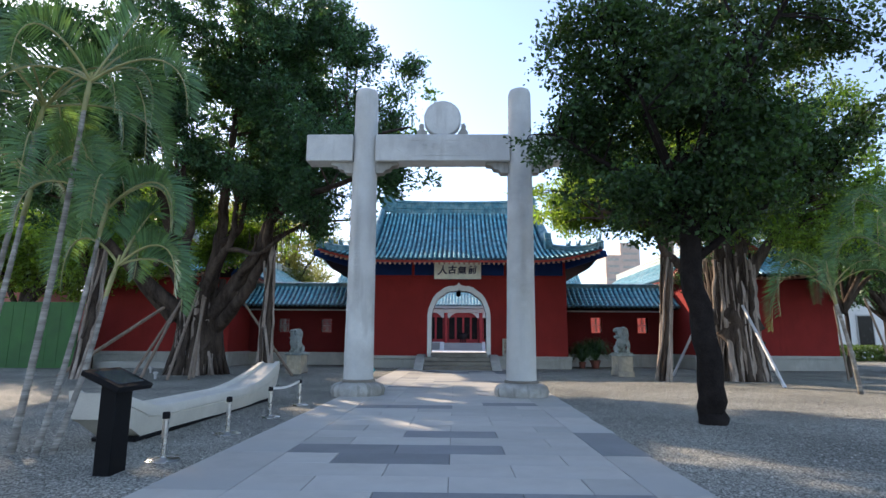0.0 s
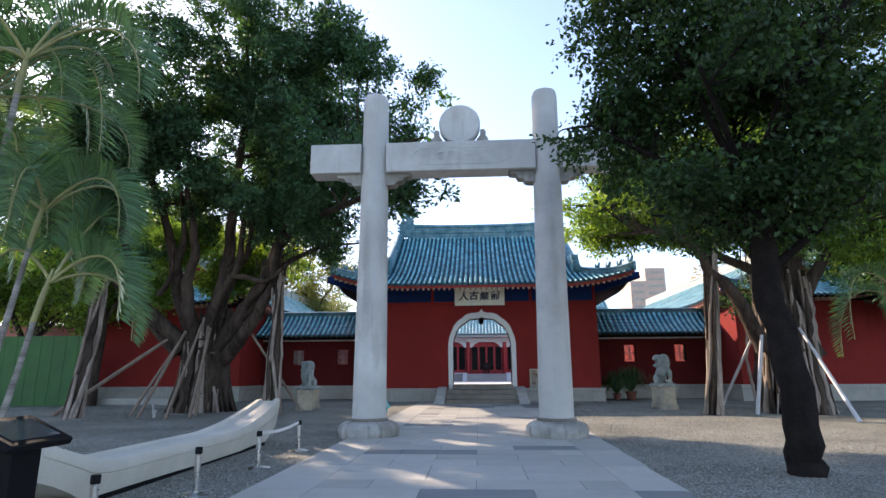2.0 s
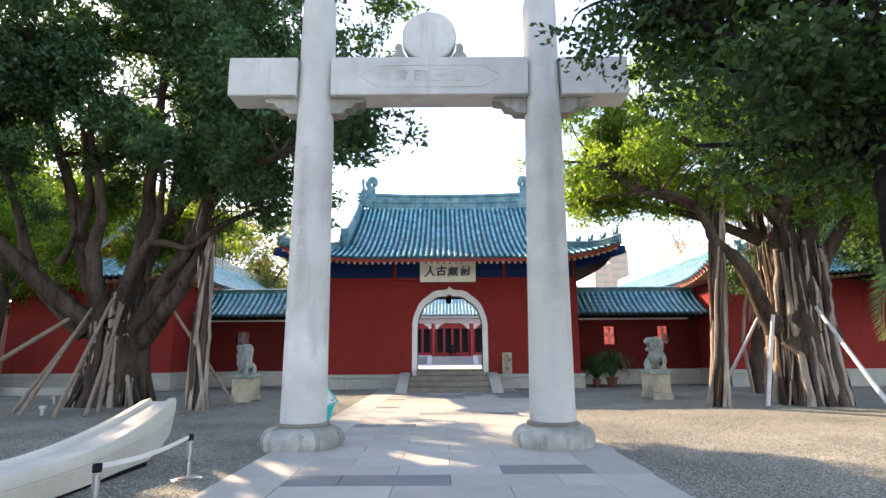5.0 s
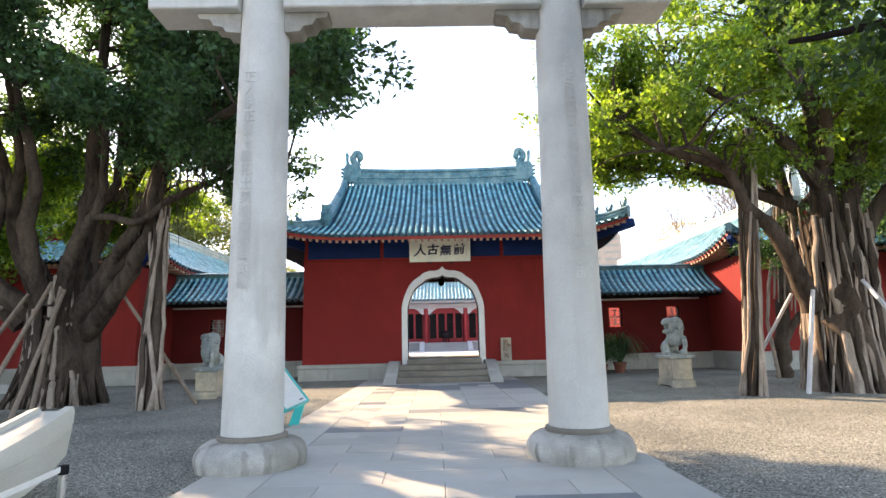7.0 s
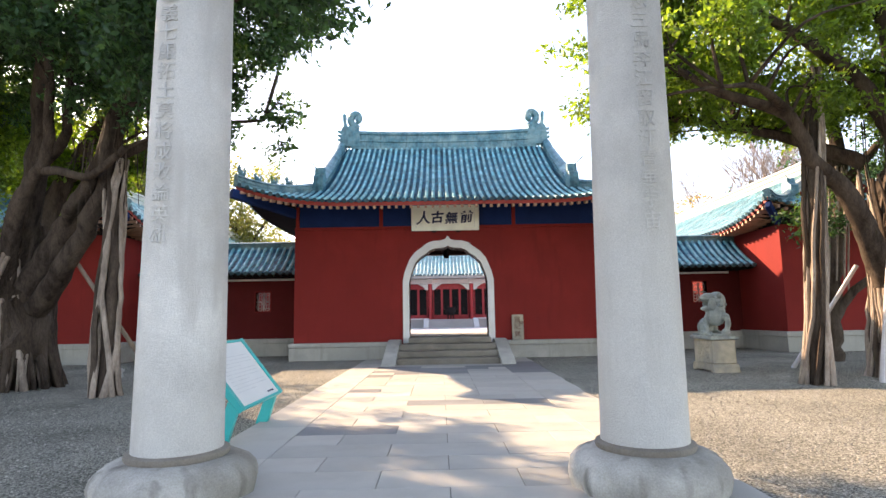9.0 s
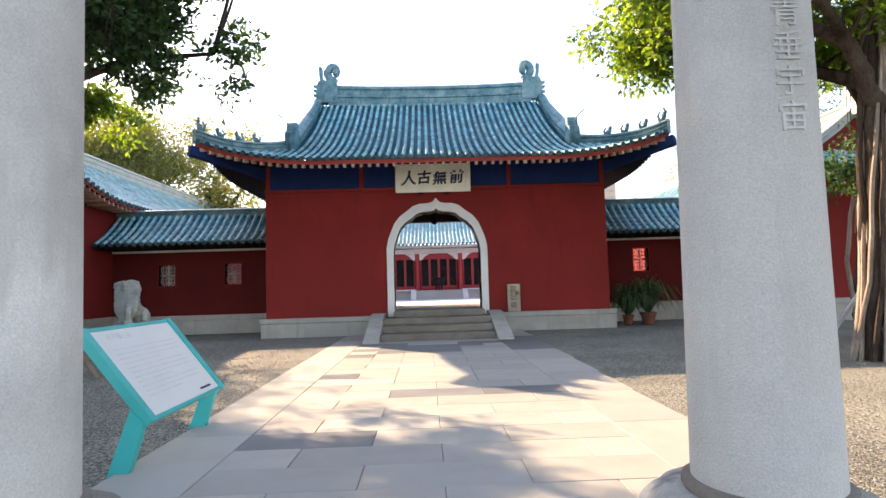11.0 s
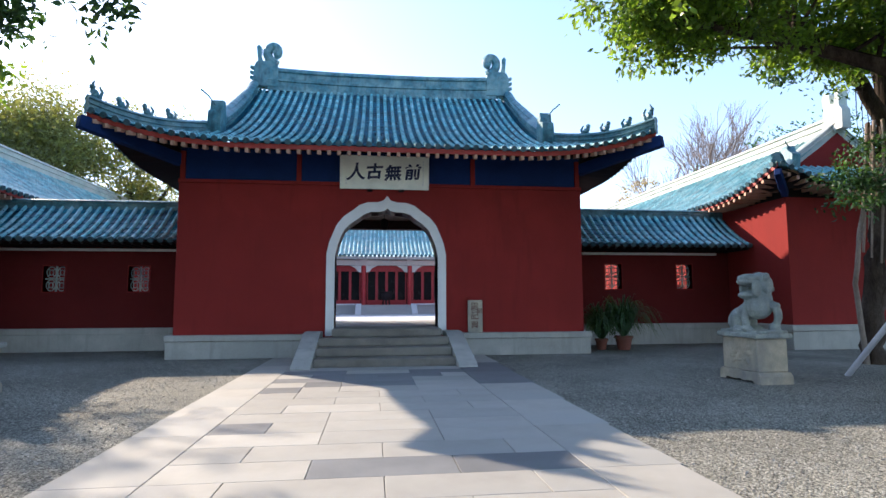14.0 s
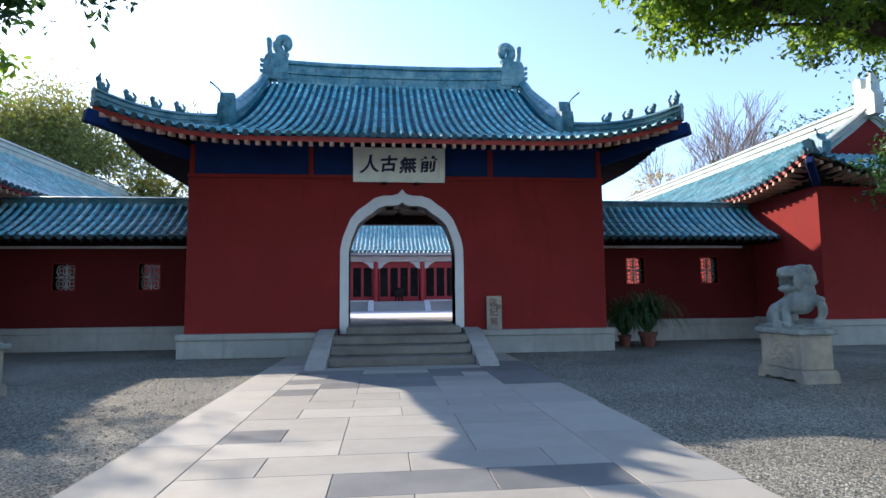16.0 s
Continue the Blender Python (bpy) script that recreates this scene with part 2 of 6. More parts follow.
TOWER = mat("buff_tower_wall", (0.56, 0.44, 0.36), 0.8, 0.15, 0.3, 8, 0.1)
GLASS_DARK = mat("dark_window_glass", (0.012, 0.012, 0.013), 0.25, 0.2, 2, 20, 0.0, spec=0.15)
TWIG = mat("bare_grey_twig", (0.30, 0.24, 0.20), 0.9, 0.25, 2, 20, 0.2)
LAWN = mat("hedge_leaf", (0.07, 0.13, 0.03), 0.7, 0.3, 1, 12, 0.2, translucent=0.2, island=0.4)


# ---- mesh tools ----
class Geo:
    """Collects vertices and faces for one mesh."""

    def __init__(self):
        self.v, self.f, self.weld = [], [], False

    def add(self, verts, faces):
        k = len(self.v)
        self.v += [tuple(p) for p in verts]
        self.f += [tuple(i + k for i in q) for q in faces]
        return self

    def box(self, x0, y0, z0, x1, y1, z1, ch=0.0, m=None):
        """A box, its edges chamfered by ch; m turns it about its own place."""
        if ch <= 0:
            vs = [(x, y, z) for x in (x0, x1) for y in (y0, y1) for z in (z0, z1)]
            fs = [(0, 1, 3, 2), (4, 6, 7, 5), (0, 4, 5, 1), (2, 3, 7, 6), (0, 2, 6, 4), (1, 5, 7, 3)]
        else:
            vs, fs = [], []
            idx = {}
            lo, hi = (x0, y0, z0), (x1, y1, z1)
            for cx in (0, 1):
                for cy in (0, 1):
                    for cz in (0, 1):
                        for ax in range(3):
                            p = [hi[i] - ch if c else lo[i] + ch for i, c in enumerate((cx, cy, cz))]
                            c = (cx, cy, cz)[ax]
                            p[ax] = hi[ax] if c else lo[ax]
                            idx[cx, cy, cz, ax] = len(vs)
                            vs.append(tuple(p))
            for ax in range(3):
                o1, o2 = (ax + 1) % 3, (ax + 2) % 3
                for c in (0, 1):
                    ring = []
                    for a, b2 in ((0, 0), (1, 0), (1, 1), (0, 1)):
                        k = [0, 0, 0]
                        k[ax], k[o1], k[o2] = c, a, b2
                        ring.append(idx[(*k, ax)])
                    fs.append(tuple(ring if c else ring[::-1]))
                for a in (0, 1):
                    for b2 in (0, 1):
                        k0, k1 = [0, 0, 0], [0, 0, 0]
                        k0[ax], k1[ax] = 0, 1
                        k0[o1] = k1[o1] = a
                        k0[o2] = k1[o2] = b2
                        q = [idx[(*k0, o1)], idx[(*k1, o1)], idx[(*k1, o2)], idx[(*k0, o2)]]
                        fs.append(tuple(q if a == b2 else q[::-1]))
            for cx in (0, 1):
                for cy in (0, 1):
                    for cz in (0, 1):
                        t = [idx[cx, cy, cz, a] for a in range(3)]
                        fs.append(tuple(t if (cx + cy + cz) % 2 else t[::-1]))
        if m is not None:
            vs = [m @ Vector(p) for p in vs]
        return self.add(vs, fs)

    def tube(self, pts, radii, n=8, cap=True, jitter=0.0, seed=0):
        pts = [Vector(p) for p in pts]
        if isinstance(radii, (int, float)):
            radii = [radii] * len(pts)
        rnd = random.Random(seed)
        lobes = [1 + jitter * (rnd.random() - 0.5) * 2 for _ in range(n)]
        vs, fs = [], []
        up = Vector((0, 0, 1))
        prev = None
        for i, p in enumerate(pts):
            d = (pts[min(i + 1, len(pts) - 1)] - pts[max(i - 1, 0)]).normalized()
            if prev is None:
                a = d.cross(up if abs(d.z) < 0.9 else Vector((1, 0, 0))).normalized()
            else:
                a = (prev - d * prev.dot(d)).normalized()
            prev = a
            b = d.cross(a)
            for j in range(n):
                t = 2 * math.pi * j / n
                r = radii[i] * lobes[j] * (1 + jitter * 0.4 * (rnd.random() - 0.5))
                vs.append(p + a * math.cos(t) * r + b * math.sin(t) * r)
        for i in range(len(pts) - 1):
            for j in range(n):
                j2 = (j + 1) % n
                fs.append((i * n + j, (i + 1) * n + j, (i + 1) * n + j2, i * n + j2)[::-1])
        if cap:
            fs.append(tuple(range(n))[::-1])
            fs.append(tuple((len(pts) - 1) * n + j for j in range(n)))
        return self.add(vs, fs)

    def lathe(self, prof, c=(0, 0, 0), n=24, lobes=0, depth=0.0, sx=1.0, sy=1.0):
        vs, fs = [], []
        for r, z in prof:
            for j in range(n):
                t = 2 * math.pi * j / n
                q = r * (1 + depth * (abs(math.cos(lobes * t / 2)) - 0.6)) if lobes and r > 0 else r
                vs.append((c[0] + q * sx * math.cos(t), c[1] + q * sy * math.sin(t), c[2] + z))
        for i in range(len(prof) - 1):
            for j in range(n):
                j2 = (j + 1) % n
                fs.append((i * n + j, i * n + j2, (i + 1) * n + j2, (i + 1) * n + j))
        fs.append(tuple(range(n))[::-1])
        fs.append(tuple((len(prof) - 1) * n + j for j in range(n)))
        return self.add(vs, fs)

    def prism(self, poly, fn, d0, d1):
        """A polygon (a, b) pushed from d0 to d1; fn(a, b, d) gives the place."""
        n = len(poly)
        vs = [fn(a, b, d0) for a, b in poly] + [fn(a, b, d1) for a, b in poly]
        fs = [tuple(range(n)), tuple(range(2 * n - 1, n - 1, -1))]
        fs += [(i, i + n, (i + 1) % n + n, (i + 1) % n) for i in range(n)]
        return self.add(vs, fs)

    def ball(self, c, r, n=12, k=8, m=None, rough=0.0, seed=0):
        r = r if isinstance(r, (tuple, list)) else (r, r, r)
        vs, fs = [], []
        for i in range(k + 1):
            a = math.pi * i / k
            for j in range(n):
                t = 2 * math.pi * j / n
                p = Vector((math.sin(a) * math.cos(t), math.sin(a) * math.sin(t), math.cos(a)))
                q = 1 + rough * noise.noise(p * 2.5 + Vector((seed, 0, 0)))
                p = Vector((p.x * r[0] * q, p.y * r[1] * q, p.z * r[2] * q))
                if m is not None:
                    p = m @ p
                vs.append(p + Vector(c))
        for i in range(k):
            for j in range(n):
                j2 = (j + 1) % n
                fs.append((i * n + j, (i + 1) * n + j, (i + 1) * n + j2, i * n + j2))
        return self.add(vs, fs)

    def mesh(self, name, material, smooth=40):
        me = bpy.data.meshes.new(name)
        me.from_pydata(self.v, [], self.f)
        bm = bmesh.new()
        bm.from_mesh(me)
        if self.weld:
            bmesh.ops.remove_doubles(bm, verts=bm.verts, dist=0.0005)
        bmesh.ops.recalc_face_normals(bm, faces=bm.faces)
        bm.to_mesh(me)
        bm.free()
        me.materials.append(material)
        if smooth:
            me.shade_smooth()
            me.set_sharp_from_angle(angle=radians(smooth))
        return me


def part(name, geo, material, parent, label="", smooth=40):
    """Links a Geo (or a mesh) as one mesh object under a thing or a part."""
    ob = new(name, geo.mesh(name, material, smooth) if isinstance(geo, Geo) else geo)
    if parent is not None:
        ob.parent = parent
    if label:
        ob["label"] = label
    return ob


def thing(name, label, category, group="", at=(0, 0, 0)):
    ob = new(name)
    ob.empty_display_size = 0.2
    ob.location = at
    return tagged(ob, label, category, group)


def solid(name, geo, material, label, category, group="", kind="", smooth=40):
    """A thing that is one mesh."""
    return tagged(part(name, geo, material, None, "", smooth), label, category, group, kind)


def shift(pts, d):
    return [(p[0] + d[0], p[1] + d[1], p[2] + d[2]) for p in pts]


def spline(pts, k=6):
    """A smooth line through points of any size (Catmull-Rom)."""
    P = [np.array(p, float) for p in pts]
    P = [2 * P[0] - P[1]] + P + [2 * P[-1] - P[-2]]
    out = []
    for i in range(1, len(P) - 2):
        a, b, c, d = P[i - 1:i + 3]
        for j in range(k):
            t = j / k
            out.append(0.5 * (2 * b + (c - a) * t + (2 * a - 5 * b + 4 * c - d) * t * t + (3 * b - a - 3 * c + d) * t ** 3))
    out.append(P[-2])
    return [tuple(map(float, p)) for p in out]


def letters(body, size, material, name, parent, m, depth=0.004, label="", bold=0.0):
    """Text as a mesh, centred, in the plane of m's x and y."""
    cu = bpy.data.curves.new(name, "FONT")
    cu.body, cu.size, cu.align_x, cu.align_y, cu.extrude = body, size, "CENTER", "CENTER", depth
    cu.offset = bold
    tmp = bpy.data.objects.new(name, cu)
    me = bpy.data.meshes.new_from_object(tmp)
    bpy.data.objects.remove(tmp)
    me.materials.append(material)
    me.transform(m)
    ob = new(name, me)
    ob.parent = parent
    if label:
        ob["label"] = label
    return ob


# ---- roofs ----
def cover_row(path, radius, side, seg=0.32):
    """The half-round cover tiles of one row down a line, top first; the round end cap comes beside them."""
    tiles = []
    P = [Vector(p) for p in path]
    dist = [0.0]
    for a, b in zip(P, P[1:]):
        dist.append(dist[-1] + (b - a).length)
    total = dist[-1]
    n = max(2, int(total / seg))
    side = Vector(side).normalized()

    def at(s):
        for i in range(len(P) - 1):
            if s <= dist[i + 1] or i == len(P) - 2:
                t = (s - dist[i]) / max(1e-6, dist[i + 1] - dist[i])
                return P[i].lerp(P[i + 1], t), (P[i + 1] - P[i]).normalized()

    def frame_at(s):
        p, d = at(s)
        up = side.cross(d).normalized()
        return p, d, up if up.z > 0 else -up

    K = 6
    for k in range(n):
        rings = []
        for s, r in ((k * total / n, radius * 0.86), ((k + 1) * total / n - 0.012, radius * 1.04)):
            p, d, up = frame_at(s)
            rings.append([p + side * math.cos(math.pi * j / K) * r + up * (math.sin(math.pi * j / K) * r) for j in range(K + 1)])
        fs = [(j, j + 1, K + 1 + j + 1, K + 1 + j) for j in range(K)]
        fs.append(tuple(range(K + 1, 2 * K + 2)))
        tiles.append(Geo().add(rings[0] + rings[1], fs))
    p, d, up = frame_at(total)
    cap = Geo().add([p + d * w + side * math.cos(2 * math.pi * j / 10) * radius * 1.2 + up * math.sin(2 * math.pi * j / 10) * radius * 1.2 for w in (-0.03, 0.03) for j in range(10)],
                  [tuple(range(10)), tuple(range(10, 20))] + [(j, (j + 1) % 10, 10 + (j + 1) % 10, 10 + j) for j in range(10)])
    return tiles, cap


class Cover:
    """Lays cover rows: the lowest tiles of a row as parts, the rest joined."""

    def __init__(self, roof_part, material):
        self.roof, self.material, self.rest, self.caps = roof_part, material, Geo(), Geo()

    def row(self, laid, keep):
        tiles, cap = laid
        if keep:
            part("end_cap", cap, END_CAP, self.roof)
        else:
            self.caps.add(cap.v, cap.f)
        keep = min(keep, len(tiles))
        for t in tiles[:len(tiles) - keep]:
            self.rest.add(t.v, t.f)
        for t in tiles[len(tiles) - keep:]:
            part("cover_tile", t, self.material, self.roof, smooth=50)

    def close(self):
        if self.rest.v:
            tagged(part("upper_cover_tiles", self.rest, self.material, self.roof, smooth=50), kind="stuff")
        if self.caps.v:
            tagged(part("far_end_cap", self.caps, END_CAP, self.roof), kind="stuff")


def pan_sheet(S, us, v_of_u, steps, g=None, lip=0.032):
    """Stepped pan tiles: S(u, v) gives the place, v_of_u(u) the range of v."""
    g = g or Geo()
    for u0, u1 in zip(us, us[1:]):
        a0, b0 = v_of_u(u0)
        a1, b1 = v_of_u(u1)
        for k in range(steps):
            q = []
            for u, a, b in ((u0, a0, b0), (u1, a1, b1)):
                p = Vector(S(u, a + (b - a) * k / steps))
                r = Vector(S(u, a + (b - a) * (k + 1) / steps)) + Vector((0, 0, lip))
                q.append((p, r))
            w = Vector((0, 0, -lip))
            vs = [q[0][0], q[1][0], q[1][1], q[0][1], q[0][1] + w, q[1][1] + w]
            g.add(vs, [(0, 1, 2, 3), (3, 2, 5, 4)])
    return g


# ---- ground ----
g = Geo()
rings = [0, 6, 12, 20, 32, 50, 90, 200, 600, 2500]
gx = sorted({-r for r in rings} | set(rings))
vs = [(x, y + 18, 0.0) for y in gx for x in gx]
n = len(gx)
g.add(vs, [(j * n + i, j * n + i + 1, (j + 1) * n + i + 1, (j + 1) * n + i) for j in range(n - 1) for i in range(n - 1)])
solid("ground", g, GRAVEL, "grey gravel forecourt of small crushed stones", "ground", kind="structure", smooth=0)

LEFT = -2.86  # edges of the paved path


def right_edge(y):
    return 2.52 + 0.026 * (y - 5.5)


# ---- stone gateway ----
gate = thing("stone_gateway", "pale granite gateway with two round pillars and one crossbeam", "gateway")
TY = 15.25
PX = ((-2.48, -2.47), (1.88, 1.95))  # foot and top of each pillar


def pillar_base(cx):
    g = Geo()
    prof = [(0.68, 0.0), (0.69, 0.05), (0.705, 0.11), (0.71, 0.17), (0.69, 0.24), (0.63, 0.305), (0.55, 0.345), (0.46, 0.362)]
    g.lathe(prof, (cx, TY, 0.0), 96, lobes=12, depth=0.055)
    return part("pillar_base", g, STONE_BASE, gate, "lobed granite drum stained dark below")


for x0, x1 in PX:
    g = Geo()
    g.lathe([(0.44, 0.355), (0.455, 0.385), (0.45, 0.415), (0.41, 0.43)], (x0, TY, 0), 40)
    part("pillar_ring", g, GREY_STONE, gate, "dark stained stone ring")
    pillar_base(x0)
    g = Geo()
    prof = [(0.40 - 0.075 * (k / 18), 0.42 + 8.02 * k / 18) for k in range(19)]
    prof += [(0.315, 8.52), (0.29, 8.60), (0.22, 8.64), (0.1, 8.66)]
    vs, fs = [], []
    N = 40
    for r, z in prof:
        t = (z - 0.49) / 8.2
        for j in range(N):
            a = 2 * math.pi * j / N
            vs.append((x0 + (x1 - x0) * t + r * math.cos(a), TY + r * math.sin(a), z))
    for i in range(len(prof) - 1):
        for j in range(N):
            fs.append((i * N + j, i * N + (j + 1) % N, (i + 1) * N + (j + 1) % N, (i + 1) * N + j))
    fs += [tuple(range(N))[::-1], tuple((len(prof) - 1) * N + j for j in range(N))]
    g.add(vs, fs)
    part("pillar", g, STONE, gate)

for x0, x1, nm in ((-4.10, -2.79, "beam_end"), (-2.15, 1.63, "crossbeam"), (2.26, 3.55, "beam_end")):
    g = Geo()
    g.box(x0, TY - 0.30, 6.42, x1, TY + 0.30, 7.20, 0.02)
    ob = part(nm, g, STONE, gate)
    if nm == "crossbeam":
        g = Geo()
        pts = [(-1.60, 6.80), (-1.25, 7.02), (0.75, 7.02), (1.10, 6.80), (0.75, 6.58), (-1.25, 6.58)]
        for (ax, az), (bx, bz) in zip(pts, pts[1:] + pts[:1]):
            g.tube([(ax, TY - 0.302, az), (bx, TY - 0.302, bz)], 0.008, 5)
        part("carved_border", g, STONE, ob, "carved outline on the beam")
        letters("膽 義 肝 忠", 0.29, STONE, "carved_letters", ob, Matrix.Translation((-0.25, TY - 0.30, 6.8)) @ Matrix.Rotation(radians(90), 4, "X"), 0.012)
for x, s in ((-2.79, -1), (-2.15, 1), (1.60, -1), (2.24, 1)):
    g = Geo()
    poly = [(0, 6.415), (0, 6.10), (0.22, 6.12), (0.27, 6.20), (0.40, 6.22), (0.46, 6.32), (0.62, 6.34), (0.64, 6.415)]
    g.prism(poly, lambda a, b, d: (x + s * a, d, b), TY - 0.16, TY + 0.16)
    part("beam_bracket", g, STONE_BASE, gate, smooth=20)
g = Geo()
vs, fs = [], []
disc = [(0.50, -0.14), (0.535, -0.11), (0.535, 0.11), (0.50, 0.14)]
for r, d in disc:
    for j in range(48):
        a = 2 * math.pi * j / 48
        vs.append((-0.27 + r * math.cos(a), TY + d, 7.75 + r * math.sin(a)))
for i in range(3):
    for j in range(48):
        fs.append((i * 48 + j, i * 48 + (j + 1) % 48, (i + 1) * 48 + (j + 1) % 48, (i + 1) * 48 + j))
fs += [tuple(range(48)), tuple(range(144, 192))]
g.add(vs, fs)
part("stone_disc", g, STONE, gate, "plain round stone disc on the beam")
for s in (-1, 1):
    g = Geo()
    c = -0.27
    poly = [(0.40, 7.21), (0.72, 7.21), (0.74, 7.34), (0.66, 7.42), (0.68, 7.52), (0.62, 7.60), (0.53, 7.57), (0.54, 7.44), (0.46, 7.34)]
    g.prism(poly, lambda a, b, d: (c + s * a, d, b), TY - 0.11, TY + 0.11)
    part("cloud_scroll", g, STONE_BASE, gate, smooth=25)


def carved_column(body, x, size, step, top):
    """Lettering cut down the front of a pillar."""
    for i, ch in enumerate(body):
        z = top - i * step
        t = (z - 0.49) / 8.2
        r = 0.40 - 0.075 * (z - 0.49) / 7.95
        letters(ch, size, CARVED, "carved_letter", gate, Matrix.Translation((x, TY - r - 0.004, z)) @ Matrix.Rotation(radians(90), 4, "X"), 0.005)


carved_column("孤臣秉孤忠五馬奔江留取汗青垂宇宙", 1.94, 0.18, 0.195, 5.36)
carved_column("正人扶正義七鯤拓土莫將成敗論英雄", -2.56, 0.18, 0.195, 5.30)


# ---- gatehouse ----
XC = 0.32  # its middle
WX0, WX1, WY, WTOP = -5.69, 6.40, 31.56, 5.06
house = thing("gatehouse", "red plastered gatehouse with a blue glazed hip-and-gable tile roof", "gatehouse")
half = [(1.53, 0.0), (1.53, 2.95), (1.46, 3.25), (1.36, 3.52), (1.27, 3.72), (1.08, 3.92), (0.86, 4.06), (0.70, 4.20), (0.48, 4.275), (0.25, 4.275), (0.10, 4.31), (0.0, 4.39)]
outer = [(1.775, 0.0), (1.775, 3.0), (1.71, 3.32), (1.59, 3.63), (1.48, 3.89), (1.27, 4.14), (1.0, 4.33), (0.82, 4.48), (0.56, 4.565), (0.30, 4.57), (0.12, 4.62), (0.0, 4.76)]
for s, x in ((-1, WX0), (1, WX1)):
    g = Geo()
    poly = [(x, 0.0)] + [(XC + s * a, b) for a, b in half] + [(XC, WTOP), (x, WTOP)]
    g.prism(poly, lambda a, b, d: (a, d, b), WY, WY + 0.75)
    part("wall", g, RED, house, smooth=0)
    g = Geo()
    poly = [(XC + s * a, max(b, 0.60)) for a, b in outer] + [(XC + s * a, max(b, 0.60)) for a, b in half[::-1]]
    g.prism(poly, lambda a, b, d: (a, d, b), WY - 0.09, WY + 0.76)
    part("arch_surround", g, WHITE, house, "white painted cusped arch surround", smooth=0)
    # side wall and rear wall
    g = Geo()
    x2 = x - s * 0.6
    g.box(min(x, x2), WY + 0.755, 0, max(x, x2), 43.6, 5.79)
    part("side_wall", g, RED, house, smooth=0)
    g = Geo()
    g.box(min(x, XC + s * 5.3), 43.605, 0, max(x, XC + s * 5.3), 44.1, 5.345)
    part("rear_wall", g, RED, house, smooth=0)
g = Geo()
g.box(WX0, 43.605, 5.35, WX1, 44.1, 5.95)
part("rear_lintel", g, DARK, house, smooth=0)
g = Geo()
g.box(WX0 + 0.02, WY + 0.36, 5.80, WX1 - 0.02, 43.6, 5.92)
part("inner_ceiling", g, DARK, house, smooth=0)
g = Geo()
g.box(WX0 + 0.62, WY + 0.77, 0.0, WX1 - 0.62, 33.2, 0.835).box(WX0 + 0.62, 33.202, 0.0, WX1 - 0.62, 44.6, 0.60)
part("inner_floor", g, PLINTH, house, smooth=0)
for x0, x1 in ((WX0 - 0.16, -1.93), (2.44, WX1 + 0.17)):
    g = Geo()
    g.box(x0 + 0.03, WY - 0.21, 0, x1 - 0.03, WY - 0.002, 0.49, 0.01)
    part("plinth", g, PLINTH, house)
    g = Geo()
    g.box(x0, WY - 0.25, 0.493, x1, WY - 0.002, 0.665, 0.02)
    part("plinth_cap", g, PLINTH, house, "paler capping course")
for s, x in ((-1, WX0), (1, WX1)):
    g = Geo()
    a, b = sorted((x + s * 0.003, x + s * 0.15))
    g.box(a, WY - 0.0015, 0, b, 44, 0.66, 0.01)
    part("plinth_return", g, PLINTH, house)
# painted band under the eaves
g = Geo()
g.box(WX0 + 0.03, WY + 0.03, WTOP + 0.13, WX1 - 0.03, WY + 0.35, 6.1)
part("painted_band", g, BLUE, house, "blue painted board under the eaves", smooth=0)
for x in (-5.6, -2.3, 2.95, 6.3):
    g = Geo()
    g.box(x - 0.07, WY - 0.03, WTOP + 0.05, x + 0.07, WY + 0.1, 6.0, 0.01)
    part("band_post", g, RED, house, "short dark red post")
g = Geo()
g.box(WX0 - 0.02, WY - 0.05, WTOP + 0.006, WX1 + 0.02, WY + 0.4, WTOP + 0.11, 0.01)
part("band_sill", g, RED, house)

# roof surface: height over the distance from the eave
EY, RY = 29.95, 37.6        # eave and ridge lines
EX = 7.72                   # half width at the eave
GX = 5.22                   # half width at the gable


def rise(d):
    t = max(0.0, d) / 7.65
    return 5.86 + 4.36 * (0.54 * t + 0.46 * t * t)


def lift(u, d):
    k = max(0.0, (abs(u) - 3.6) / 4.1)
    return 0.62 * k ** 2.2 * max(0.0, 1 - d / 3.2)


def front(u, v):
    """u: from the middle; v: distance from the eave, up the roof in plan."""
    sag = 0.22 * max(0, (abs(u) - 5.5) / 2.2) ** 2 * max(0, 1 - v / 1.2)
    return (XC + u, EY - sag + v, rise(v) + lift(u, v))


def hip_limit(u):
    a = abs(u)
    return 7.65 if a <= GX else max(0.05, 2.5 * (EX - a) / (EX - GX) + 0.02)


roof = part("roof", Geo().box(XC - GX + 0.1, EY + 2.0, 6.0, XC + GX - 0.1, 2 * RY - EY - 2.0, 6.3), DARK, house, "blue glazed tile roof with upturned corners", smooth=0)
us = [-EX + 2 * EX * k / 57 for k in range(58)]
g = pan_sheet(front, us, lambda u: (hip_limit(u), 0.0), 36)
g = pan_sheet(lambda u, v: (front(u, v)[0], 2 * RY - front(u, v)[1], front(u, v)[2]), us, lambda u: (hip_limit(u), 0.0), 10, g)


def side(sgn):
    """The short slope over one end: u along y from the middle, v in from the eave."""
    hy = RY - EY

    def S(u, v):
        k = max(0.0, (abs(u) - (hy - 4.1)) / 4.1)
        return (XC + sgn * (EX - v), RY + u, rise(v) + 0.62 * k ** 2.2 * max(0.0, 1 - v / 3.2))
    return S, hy


